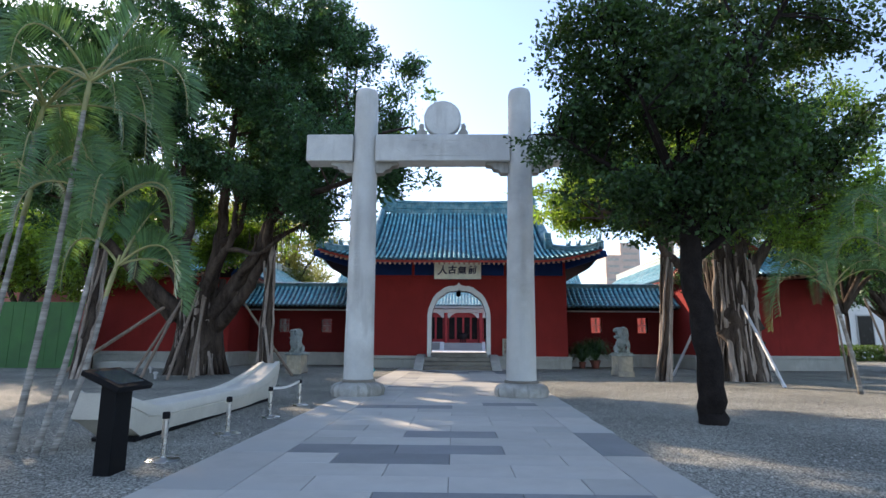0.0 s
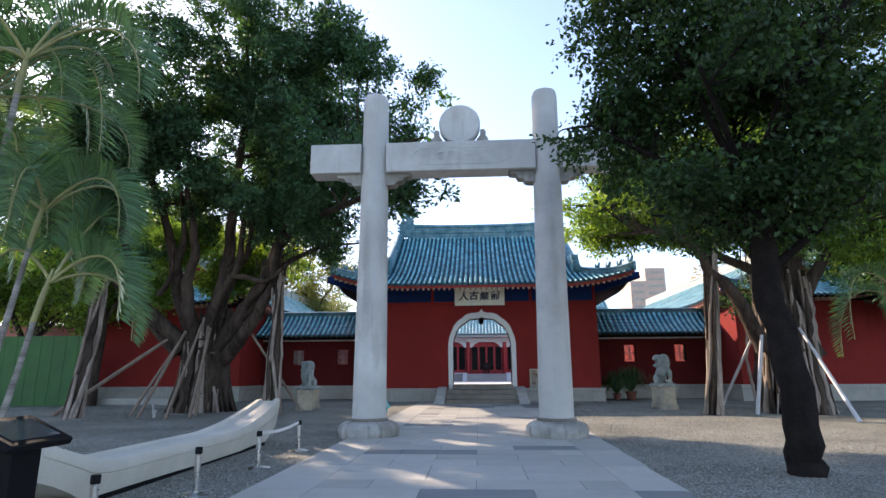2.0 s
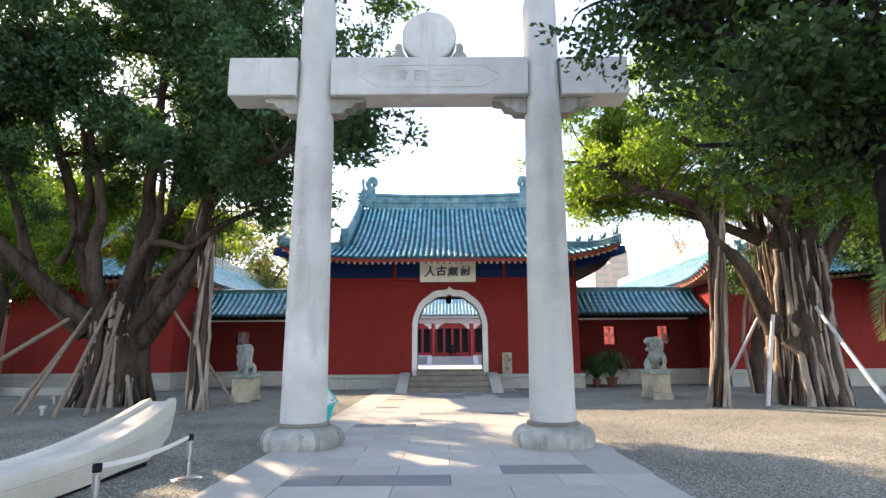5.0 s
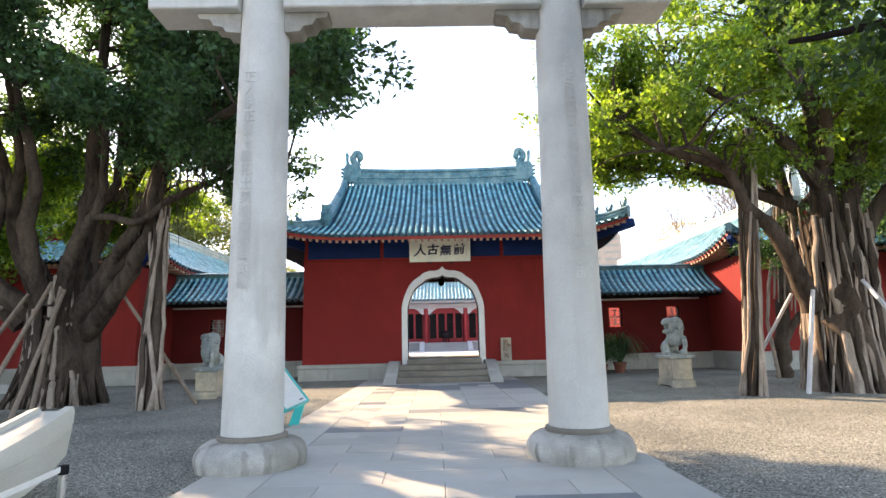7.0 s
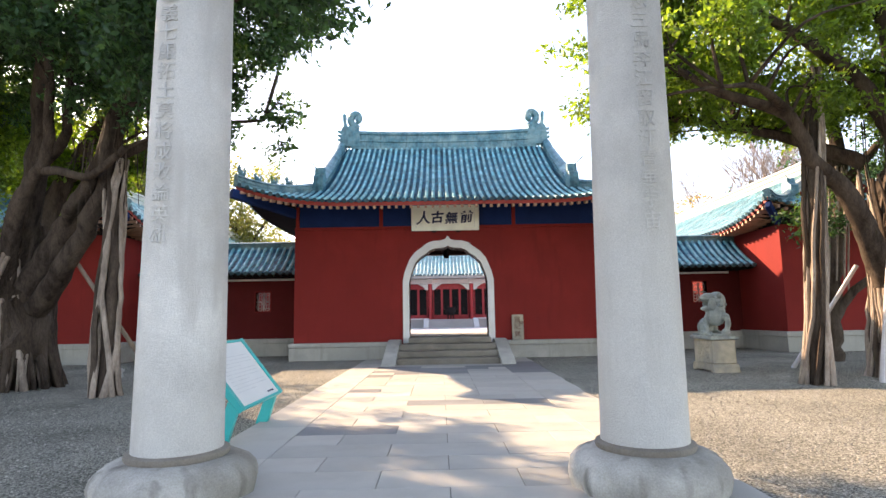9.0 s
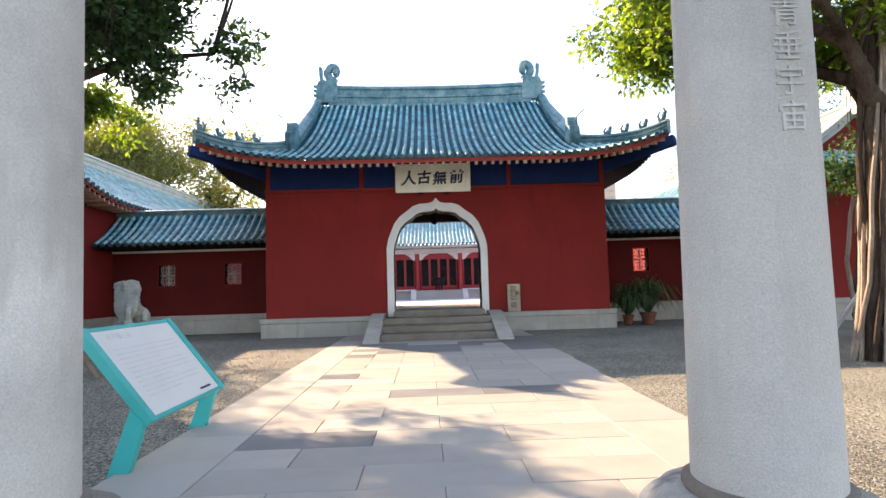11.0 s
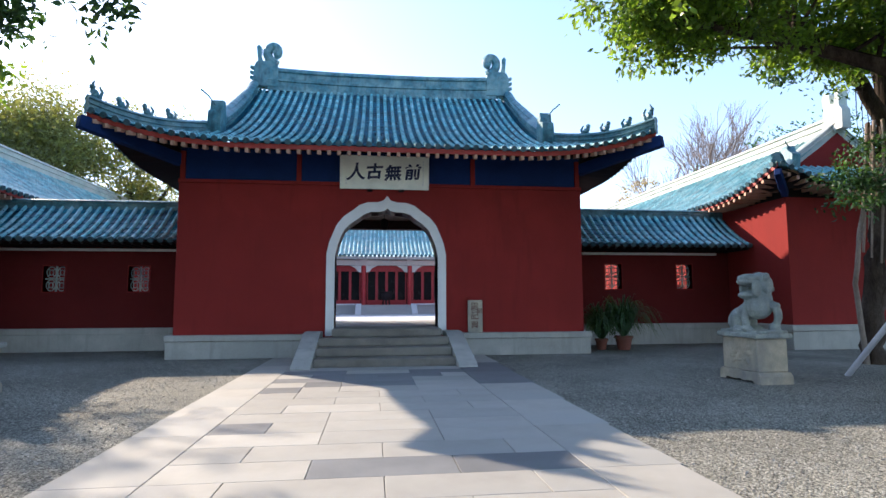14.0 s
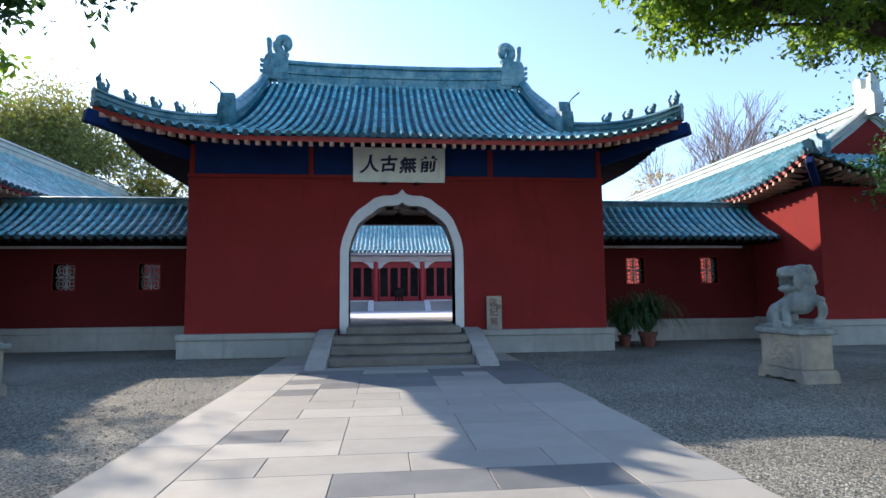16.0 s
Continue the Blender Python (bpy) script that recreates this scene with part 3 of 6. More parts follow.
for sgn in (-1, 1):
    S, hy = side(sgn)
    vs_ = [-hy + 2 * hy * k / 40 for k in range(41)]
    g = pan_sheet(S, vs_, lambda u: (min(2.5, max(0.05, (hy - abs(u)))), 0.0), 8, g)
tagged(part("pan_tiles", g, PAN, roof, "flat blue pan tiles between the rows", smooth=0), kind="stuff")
cov = Cover(roof, TILE)
for k in range(57):
    u = (us[k] + us[k + 1]) / 2
    top = hip_limit(u)
    steps = 14 if top > 3 else 5
    path = [Vector(front(u, top - (top + 0.05) * i / steps)) + Vector((0, 0, 0.03)) for i in range(steps + 1)]
    cov.row(cover_row(path, 0.070, (1, 0, 0), 0.27), min(5, int(top / 0.27) + 1))
for sgn in (-1, 1):
    S, hy = side(sgn)
    for k in range(0, 54):
        u = -hy + 2 * hy * (k + 0.5) / 54
        top = min(2.5, max(0.1, hy - abs(u)))
        path = [Vector(S(u, top - (top + 0.05) * i / 5)) + Vector((0, 0, 0.03)) for i in range(6)]
        cov.row(cover_row(path, 0.076, (0, 1, 0)), 0)
cov.close()
# gable triangles over the short slopes
for sgn in (-1, 1):
    g = Geo()
    x = XC + sgn * (GX - 0.25)
    prof = [(RY - 7.65 + d, rise(d) - 0.12) for d in (2.5, 3.5, 4.5, 5.5, 6.5, 7.6)]
    prof += [(2 * RY - a, b) for a, b in prof[::-1]]
    g.prism(prof, lambda a, b, d: (d, a, b), x - 0.05, x + 0.05)
    part("gable", g, RED, roof, "red gable triangle", smooth=0)


def swept_ridge(name, path, w, h, material, parent, crest=0.06):
    """A ridge of stacked courses along a line, with a round top."""
    g = Geo()
    P = [Vector(p) for p in path]
    sec = [(-w, -0.12), (-w, h * 0.30), (-w * 1.35, h * 0.33), (-w * 1.35, h * 0.42), (-w * 0.8, h * 0.45), (-w * 0.8, h * 0.78), (-w * 1.25, h * 0.82), (-w * 1.2, h * 0.92),
           (-w * 0.6, h + crest * 0.6), (0, h + crest), (w * 0.6, h + crest * 0.6), (w * 1.2, h * 0.92), (w * 1.25, h * 0.82), (w * 0.8, h * 0.78), (w * 0.8, h * 0.45), (w * 1.35, h * 0.42),
           (w * 1.35, h * 0.33), (w, h * 0.30), (w, -0.12)]
    m = len(sec)
    vs, fs = [], []
    for i, p in enumerate(P):
        d = P[min(i + 1, len(P) - 1)] - P[max(0, i - 1)]
        s = Vector((d.y, -d.x, 0)).normalized()
        for a, b in sec:
            vs.append(p + s * a + Vector((0, 0, b)))
    for i in range(len(P) - 1):
        for j in range(m - 1):
            fs.append((i * m + j, i * m + j + 1, (i + 1) * m + j + 1, (i + 1) * m + j))
    fs += [tuple(range(m)), tuple((len(P) - 1) * m + j for j in range(m))]
    g.add(vs, fs)
    return part(name, g, material, parent, smooth=25)


swept_ridge("main_ridge", [(XC - 4.75 + 9.5 * k / 12, RY, 10.22 + 0.12 * abs(k / 6 - 1) ** 2.5) for k in range(13)], 0.16, 0.82, RIDGE, roof)


def ridge_beast(x, y, z, s, parent, material, scale=1.0):
    """The curled dragon-tail finial at the end of a main ridge; s points outwards along x."""
    g = Geo()
    k = scale
    fn = lambda a, b, d: (x + s * a * k, y + d * k, z + b * k)
    body = [(-0.55, -0.95), (0.42, -0.95), (0.46, -0.55), (0.42, -0.10), (0.34, 0.06), (0.05, 0.10), (-0.30, 0.08), (-0.48, -0.02), (-0.52, -0.30)]
    g.prism(body, fn, -0.20, 0.20)
    curl = spline([(-0.42, 0.02), (-0.20, 0.18), (-0.06, 0.42), (-0.10, 0.66), (-0.28, 0.78), (-0.45, 0.68), (-0.44, 0.48), (-0.30, 0.42)], 5)
    g.tube([fn(a, b, 0) for a, b in curl], [0.2 * k, *[0.19 * k] * (len(curl) - 2), 0.15 * k], 10)
    horn = [(0.10, 0.05), (0.30, 0.05), (0.33, 0.40), (0.36, 0.72), (0.27, 0.80), (0.17, 0.70), (0.19, 0.40)]
    g.prism(horn, fn, -0.13, 0.13)
    for i in range(3):
        g.prism([(0.42, -0.1 - i * 0.22), (0.60, -0.06 - i * 0.22), (0.62, -0.16 - i * 0.22), (0.42, -0.26 - i * 0.22)], fn, -0.08, 0.08)
    return part("ridge_finial", g, material, parent, "curled dragon-tail ridge finial", smooth=35)


for s in (-1, 1):
    ridge_beast(XC + s * 4.85, RY, 11.30, s, roof, RIDGE)
    # sloping ridge down the gable edge
    pts = [(XC + s * (GX + 0.02), EY + 7.4 - 4.95 * k / 12, rise(7.4 - 4.95 * k / 12) + 0.05) for k in range(13)]
    swept_ridge("verge_ridge", pts, 0.15, 0.42, RIDGE, roof)
    swept_ridge("verge_ridge", [(p[0], 2 * RY - p[1], p[2]) for p in pts], 0.15, 0.42, RIDGE, roof)
    g = Geo()
    for k in range(13):   # stepped tile ends outside the gable
        y = EY + 7.2 - 4.6 * k / 12
        g.tube([(XC + s * (GX + 0.05), y, rise(y - EY) + 0.12), (XC + s * (GX + 0.42), y, rise(y - EY) + 0.02)], 0.09, 8)
    part("verge_tiles", g, TILE, roof)
    # dragon head where the verge meets the hip
    g = Geo()
    jx, jy, jz = XC + s * (GX + 0.02), EY + 2.42, rise(2.42) + 0.08
    fn = lambda a, b, d: (jx + d, jy - a, jz + b)
    g.prism([(-0.35, -0.1), (0.28, -0.1), (0.36, 0.25), (0.30, 0.55), (0.12, 0.62), (0.05, 0.95), (-0.20, 0.98), (-0.25, 0.70), (-0.35, 0.55)], fn, -0.19, 0.19)
    g.tube([(jx + s * 0.05, jy - 0.1, jz + 0.8), (jx - s * 0.10 + s * 0.3, jy - 0.25, jz + 1.0), (jx + s * 0.42, jy - 0.3, jz + 1.18)], 0.025, 5)
    part("dragon_head", g, RIDGE, roof, "dark glazed dragon head", smooth=30)
    # hip ridge with little figures
    hp = []
    for k in range(13):
        t = k / 12
        u = GX + (EX - GX + 0.02) * t
        v = hip_limit(u) if t < 1 else 0.05
        p = front(s * u, v)
        hp.append((p[0], p[1] - 0.03 * t, p[2] + 0.02 + 0.06 * t * t))
    swept_ridge("hip_ridge", hp, 0.13, 0.30, RIDGE, roof)
    swept_ridge("hip_ridge", [(p[0], 2 * RY - p[1], p[2]) for p in hp], 0.13, 0.30, RIDGE, roof)
    for i, t in enumerate((0.42, 0.60, 0.78, 0.95)):
        k = t * 12
        a = Vector(hp[int(k)]).lerp(Vector(hp[min(12, int(k) + 1)]), k % 1)
        h = (0.36, 0.38, 0.36, 0.46)[i]
        g = Geo()
        b = a + Vector((0, 0, 0.34))
        g.ball(b + Vector((0, 0, h * 0.22)), (0.10, 0.12, h * 0.30), 8, 6)
        g.ball(b + Vector((s * 0.05, -0.05, h * 0.62)), (0.075, 0.08, 0.085), 8, 6)
        g.tube([b + Vector((s * 0.03, -0.03, h * 0.3)), b + Vector((s * 0.05, -0.05, h * 0.6))], [0.08, 0.05], 7)
        g.tube([b + Vector((-s * 0.08, 0.08, 0.0)), b + Vector((-s * 0.12, 0.12, h * 0.45)), b + Vector((-s * 0.06, 0.08, h * 0.75))], [0.05, 0.04, 0.025], 6)
        if i == 3:
            g.tube([b + Vector((s * 0.06, -0.06, h * 0.6)), b + Vector((s * 0.02, -0.02, h))], [0.05, 0.02], 6)
        part("roof_figure", g, RIDGE, roof, "small glazed roof-corner figure")

# rafters, eave board and soffit
g = Geo()
nseg = 48
for k in range(nseg):
    u0, u1 = -EX + 2 * EX * k / nseg, -EX + 2 * EX * (k + 1) / nseg
    a, b = Vector(front(u0, 0.0)), Vector(front(u1, 0.0))
    z0, z1 = Vector((0, 0.02, -0.02)), Vector((0, 0.02, -0.15))
    g.add([a + z0, b + z0, b + z1, a + z1, a + z1 + Vector((0, 0.06, 0)), b + z1 + Vector((0, 0.06, 0))], [(0, 1, 2, 3), (3, 2, 5, 4)])
g.weld = True
part("eave_board", g, FASCIA, roof, "red eave board", smooth=0)
g = Geo()
for k in range(nseg):
    u0, u1 = -EX + 2 * EX * k / nseg, -EX + 2 * EX * (k + 1) / nseg
    a, b = Vector(front(u0, 0.0)) + Vector((0, 0.1, -0.12)), Vector(front(u1, 0.0)) + Vector((0, 0.1, -0.12))
    back = [Vector((min(max(p.x, WX0), WX1), WY + 0.02, 6.12 + 0.35 * (abs(p.x - XC) > 6.1))) for p in (a, b)]
    g.add([a, b, back[1], back[0]], [(0, 1, 2, 3)])
for s in (-1, 1):
    S, hy = side(s)
    for k in range(30):
        u0, u1 = -hy + 2 * hy * k / 30, -hy + 2 * hy * (k + 1) / 30
        a, b = Vector(S(u0, 0.02)) + Vector((-s * 0.05, 0, -0.12)), Vector(S(u1, 0.02)) + Vector((-s * 0.05, 0, -0.12))
        xb = WX1 - 0.02 if s > 0 else WX0 + 0.02
        back = [Vector((xb, min(max(p.y, WY), 44), 6.05)) for p in (a, b)]
        g.add([a, b, back[1], back[0]], [(0, 1, 2, 3)])
g.weld = True
part("soffit", g, DARK, roof, "timber soffit darkened for eave shade", smooth=0)
nr = 56
for k in range(nr + 1):
    u = -EX + 0.15 + 2 * (EX - 0.15) * k / nr
    a = Vector(front(u, 0.0)) + Vector((0, 0.0, -0.215))
    fan = max(0, (abs(u) - 5.6)) * (1 if u > 0 else -1) * 0.6
    d = Vector((-fan, 1.5, 0.25)).normalized()
    m = Matrix.Translation(a) @ d.to_track_quat("Y", "Z").to_matrix().to_4x4()
    part("rafter", Geo().box(-0.045, -0.02, -0.055, 0.045, 0.22, 0.055, 0, m), RAFTER, roof, smooth=0)
g = Geo()
for sx in (-1, 1):
    c = Vector(front(sx * EX, 0.0))
    w = Vector((WX1 if sx > 0 else WX0, WY + 0.1, 5.75))
    d = (c + Vector((sx * 0.12, -0.12, -0.30)) - w)
    m = Matrix.Translation(w) @ d.to_track_quat("Y", "Z").to_matrix().to_4x4()
    part("corner_beam", Geo().box(-0.12, 0, -0.18, 0.12, d.length, 0.16, 0.02, m), BLUE, house, "blue corner beam under the upturned eave")

# name board
plq = thing("name_board", "ivory board with four dark written characters above the arch", "sign")
TILT_M = Matrix.Translation((0.24, WY - 0.20, 5.45)) @ Matrix.Rotation(radians(90 + 8), 4, "X")
part("board", Geo().box(-1.33, -0.50, -0.05, 1.33, 0.50, 0.0, 0.008, TILT_M), PLAQUE, plq)
for i, ch in enumerate("人古無前"):
    slant = Matrix(((1.0, 0.10, 0, 0), (0.06, 0.96, 0, 0), (0, 0, 1, 0), (0, 0, 0, 1)))
    letters(ch, (0.56, 0.50, 0.50, 0.50)[i], INK, "letter", plq, TILT_M @ Matrix.Translation(((-0.85, -0.31, 0.25, 0.84)[i], (-0.02, 0.0, -0.03, 0.0)[i], 0.006)) @ slant, 0.006, "brush-written character", 0.013 if ch == "人" else 0.0165)
for x in (-1.15, 1.15):
    for i in range(9):
        if x > 0 or i > 5:
            part("small_writing", Geo().box(x - 0.012, 0.32 - i * 0.085, 0.001, x + 0.018, 0.37 - i * 0.085, 0.006, 0, TILT_M), INK_GREY, plq, smooth=0)
for x in (-0.9, 0.9):
    part("hanger", Geo().tube([(0.24 + x, WY - 0.26, 5.93), (0.24 + x, WY - 0.02, 6.02)], 0.02, 6), DARK, plq)
for x in (-0.45, 0.5):
    part("support_pin", Geo().box(0.24 + x - 0.08, WY - 0.2, 4.90, 0.24 + x + 0.08, WY + 0.0, 4.95, 0.01), DARK, plq)

# steps with sloping cheeks
stairs = thing("entrance_steps", "four grey stone steps between sloping cheek slabs", "steps")
SX0, SX1 = -1.50, 1.97
for k in range(4):
    z0, z1 = 0.21 * k, 0.21 * (k + 1)
    y0 = 28.72 + 0.6 * k
    g = Geo()
    g.box(SX0 if k < 3 else XC - 1.52, y0, z0 + (0.002 if k else 0), SX1 if k < 3 else XC + 1.52, y0 + (0.62 if k < 3 else 1.78), z1, 0.02)
    part("step", g, GREY_STONE, stairs)
for x0, x1 in ((-1.96, -1.505), (1.975, 2.43)):
    g = Geo()
    poly = [(28.2, 0.0), (28.2, 0.05), (28.3, 0.12), (30.55, 0.74), (31.25, 0.76), (31.30, 0.70), (31.30, 0.0)]
    g.prism(poly, lambda a, b, d: (d, a, b), x0, x1)
    part("cheek_slab", g, PLINTH, stairs, "pale sloping stone slab", smooth=20)

# upright tablet beside the arch
st = thing("upright_tablet", "small buff wooden tablet with dark red writing", "tablet")
part("board", Geo().box(2.74, 31.36, 0.667, 3.18, 31.43, 1.63, 0.01), PEDESTAL, st)
for ch, x, z, sz in (("震", 2.94, 1.42, 0.26), ("記", 2.94, 1.16, 0.26), ("興", 2.94, 0.88, 0.24), ("樂", 3.09, 1.30, 0.18)):
    letters(ch, sz, INK_RED, "letter", st, Matrix.Translation((x, 31.357, z)) @ Matrix.Rotation(radians(90), 4, "X"), 0.003)
lan = thing("hanging_lantern", "small dark red lantern hanging under the inner ceiling", "lantern")
part("cord", Geo().tube([(0.32, 36, 5.8), (0.32, 36, 4.75)], 0.012, 5), DARK, lan)
part("lantern_body", Geo().lathe([(0.05, 4.75), (0.12, 4.72), (0.15, 4.6), (0.15, 4.45), (0.11, 4.36), (0.05, 4.33)], (0.32, 36, 0), 12), DARK, lan)


# ---- low side walls with lattice windows ----
def lattice(parent, x0, x1, z0, z1, y):
    """A pierced stone lattice of round lobes in a square opening."""
    win = part("window", Geo().box(x0 - 0.03, y - 0.02, z0 - 0.03, x0, y + 0.4, z1 + 0.03).box(x1, y - 0.02, z0 - 0.03, x1 + 0.03, y + 0.4, z1 + 0.03)
               .box(x0, y - 0.02, z1, x1, y + 0.4, z1 + 0.03).box(x0, y - 0.02, z0 - 0.03, x1, y + 0.4, z0), RED, parent, "square opening with a pierced lattice", smooth=0)
    cx, cz = (x0 + x1) / 2, (z0 + z1) / 2
    w, h = (x1 - x0) / 2, (z1 - z0) / 2
    g = Geo()
    for sx in (-1, 1):
        for sz in (-1, 1):
            c = (cx + sx * w * 0.5, cz + sz * h * 0.5)
            for ring in (0.9, 0.42):
                pts = [(c[0] + w * 0.48 * ring * math.cos(a), y + 0.15, c[1] + h * 0.48 * ring * math.sin(a)) for a in [2 * math.pi * j / 14 for j in range(15)]]
                g.tube(pts, 0.018, 5, False)
            for j in range(4):
                a = math.pi / 4 + j * math.pi / 2
                g.tube([(c[0] + w * 0.2 * math.cos(a), y + 0.15, c[1] + h * 0.2 * math.sin(a)), (c[0] + w * 0.45 * math.cos(a), y + 0.15, c[1] + h * 0.45 * math.sin(a))], 0.02, 4)
    g.box(cx - 0.02, y + 0.12, z0, cx + 0.02, y + 0.18, z1).box(x0, y + 0.12, cz - 0.02, x1, y + 0.18, cz + 0.02)
    part("lattice", g, LION, win, "pierced grey stone lattice")
    return win


def corridor(s, x0, x1, wins, zs):
    """A low wall with a tiled lean-to roof between the gatehouse and a wing; x0 is next to the gatehouse."""
    y = 34.65
    c = thing("side_wall", "low red wall with lattice windows under a blue tiled roof", "wall", "side walls")
    xs = sorted((x0, x1))
    edges = [xs[0]] + [e for w in sorted(wins) for e in w] + [xs[1]]
    g = Geo()
    for a, b in zip(edges[0::2], edges[1::2]):
        g.box(a, y, 0, b, y + 0.38, 3.555)
    for a, b in wins:
        g.box(a, y, 0, b, y + 0.38, zs[0]).box(a, y, zs[1], b, y + 0.38, 3.555)
    part("wall", g, RED_SHADED, c, smooth=0)
    for a, b in wins:
        lattice(c, a, b, zs[0], zs[1], y)
    part("plinth", Geo().box(xs[0], y - 0.12, 0, xs[1], y - 0.003, 0.55, 0.01), PLINTH, c)
    part("plinth_cap", Geo().box(xs[0], y - 0.15, 0.553, xs[1], y - 0.003, 0.76, 0.015), PLINTH, c)
    part("white_strip", Geo().box(xs[0], y - 0.06, 3.31, xs[1] - (0.5 if s > 0 else 0), y - 0.003, 3.40, 0.005), WHITE, c, "narrow white moulding")

    def S(u, v):
        t = v / 1.75
        return (u, 33.2 + v, 3.56 + 1.28 * (0.62 * t + 0.38 * t * t))
    r = part("roof", Geo().box(xs[0], 33.75, 3.56, xs[1], 35.6, 3.78), DARK, c, "blue glazed lean-to tile roof", smooth=0)
    nrow = int((xs[1] - xs[0]) / 0.29)
    us = [xs[0] + (xs[1] - xs[0]) * k / nrow for k in range(nrow + 1)]
    back = lambda u, v: (u, 2 * 34.95 - S(u, v)[1], S(u, v)[2])
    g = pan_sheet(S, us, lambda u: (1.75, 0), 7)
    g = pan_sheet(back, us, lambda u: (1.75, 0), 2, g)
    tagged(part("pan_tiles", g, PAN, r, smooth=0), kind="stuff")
    cov = Cover(r, TILE)
    for k in range(nrow):
        u = (us[k] + us[k + 1]) / 2
        path = [Vector(S(u, 1.75 - 1.80 * i / 6)) + Vector((0, 0, 0.02)) for i in range(7)]
        cov.row(cover_row(path, 0.072, (1, 0, 0)), 8)
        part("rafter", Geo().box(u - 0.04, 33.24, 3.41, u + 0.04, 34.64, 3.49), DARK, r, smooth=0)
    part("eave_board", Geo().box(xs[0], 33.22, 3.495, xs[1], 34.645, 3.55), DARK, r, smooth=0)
    cov.close()
    swept_ridge("ridge", [(xs[0], 34.95, 4.86), (xs[1], 34.95, 4.86)], 0.10, 0.20, RIDGE, r, 0.04)
    return c


corridor(1, 6.41, 13.44, ((8.47, 9.12), (11.30, 11.93)), (2.04, 2.97))
corridor(-1, -5.70, -12.69, ((-10.86, -10.20), (-8.22, -7.56)), (1.96, 2.81))


# ---- wings ----
def wing(s, xi, label):
    """A hall at right angles to the gatehouse; xi: its inner wall, s: outwards along x."""
    w = thing("wing_hall", label, "building", "wing halls")
    xo, y0, y1 = xi + s * 7.8, 31.5, 58.0
    a, b = sorted((xi, xo))
    g = Geo()
    g.box(a, y0, 0, b, y1, 5.0)
    part("wall", g, RED, w, smooth=0)
    part("plinth", Geo().box(a - 0.12, y0 - 0.12, 0, b + 0.12, y1 + 0.12, 0.60, 0.012), PLINTH, w)
    part("plinth_cap", Geo().box(a - 0.15, y0 - 0.15, 0.603, b + 0.15, y1 + 0.15, 0.80, 0.015), PLINTH, w)
    xm, ov = (a + b) / 2, 0.75
    hw = (b - a) / 2 + ov
    H0, H1 = 5.25, 8.05
    rz = lambda d: H0 + (H1 - H0) * (0.62 * d / hw + 0.38 * (d / hw) ** 2)
    ey = y0 - ov + 0.1
    lft = lambda q: 0.75 * max(0.0, 1 - q / 4.0) ** 2.2
    r = part("roof", Geo().box(a + 0.3, y0 + 0.3, 5.0, b - 0.3, y1 - 0.3, 5.4), DARK, w, "teal glazed hip-and-gable tile roof", smooth=0)
    gy = 2.6  # depth of the hip at the front

    def long_side(sd):
        def S(u, v):
            return (xm + sd * (hw - v), ey + u, rz(v) + lft(u) * max(0, 1 - v / 3))
        return S

    def lim(u):
        return hw if u > gy else max(0.05, u)
    ln = y1 + 1 - ey
    nrow = int(ln / 0.30)
    us = [ln * k / nrow for k in range(nrow + 1)]
    g = Geo()
    for sd in (-1, 1):
        g = pan_sheet(long_side(sd), us, lambda u: (lim(u), 0), 12, g)
    # front hip slope

    def F(u, v):
        return (xm + u, ey + v, rz(v) + lft(hw - abs(u)) * max(0, 1 - v / 3))
    nf = int(2 * hw / 0.30)
    fs_ = [-hw + 2 * hw * k / nf for k in range(nf + 1)]
    g = pan_sheet(F, fs_, lambda u: (min(gy, max(0.05, hw - abs(u))), 0), 8, g)
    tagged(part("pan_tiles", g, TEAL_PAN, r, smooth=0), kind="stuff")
    # sunlit colour on the long slopes, plain tile on the front hip
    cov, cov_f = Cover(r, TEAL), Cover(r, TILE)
    for k in range(nrow):
        u = (us[k] + us[k + 1]) / 2
        S = long_side(-s)
        top = lim(u)
        path = [Vector(S(u, top - (top + 0.05) * i / 8)) + Vector((0, 0, 0.02)) for i in range(9)]
        cov.row(cover_row(path, 0.075, (0, 1, 0), 0.4), 1 if k < 60 else 0)
        p = Vector(S(u, 0.02)) + Vector((s * 0.02, 0, -0.20))
        part("rafter", Geo().box(p.x if s > 0 else p.x - 1.0, p.y - 0.05, p.z - 0.06, p.x + 1.0 if s > 0 else p.x, p.y + 0.05, p.z + 0.06), RAFTER, r, smooth=0)
    for k in range(nf):
        u = (fs_[k] + fs_[k + 1]) / 2
        top = min(gy, max(0.1, hw - abs(u)))
        path = [Vector(F(u, top - (top + 0.05) * i / 5)) + Vector((0, 0, 0.02)) for i in range(6)]
        cov_f.row(cover_row(path, 0.07, (1, 0, 0), 0.4), 1)
        p = Vector(F(u, 0.02)) + Vector((0, 0.02, -0.20))
        part("rafter", Geo().box(p.x - 0.05, p.y, p.z - 0.06, p.x + 0.05, p.y + 1.0, p.z + 0.06), RAFTER, r, smooth=0)
    cov.close()
    cov_f.close()
    g = Geo()
    g.weld = True
    for u0, u1 in zip(us[::4], us[4::4]):
        q = [Vector(long_side(-s)(u, 0.02)) + Vector((0, 0, -0.02)) for u in (u0, u1)]
        g.add([q[0], q[1], q[1] + Vector((0, 0, -0.13)), q[0] + Vector((0, 0, -0.13))], [(0, 1, 2, 3)])
    part("eave_board", g, FASCIA, r, smooth=0)
    g = Geo()
    gp = [(xm - hw + d, rz(d) - 0.12) for d in (1.0, 2.0, 3.0, 4.0, hw)]
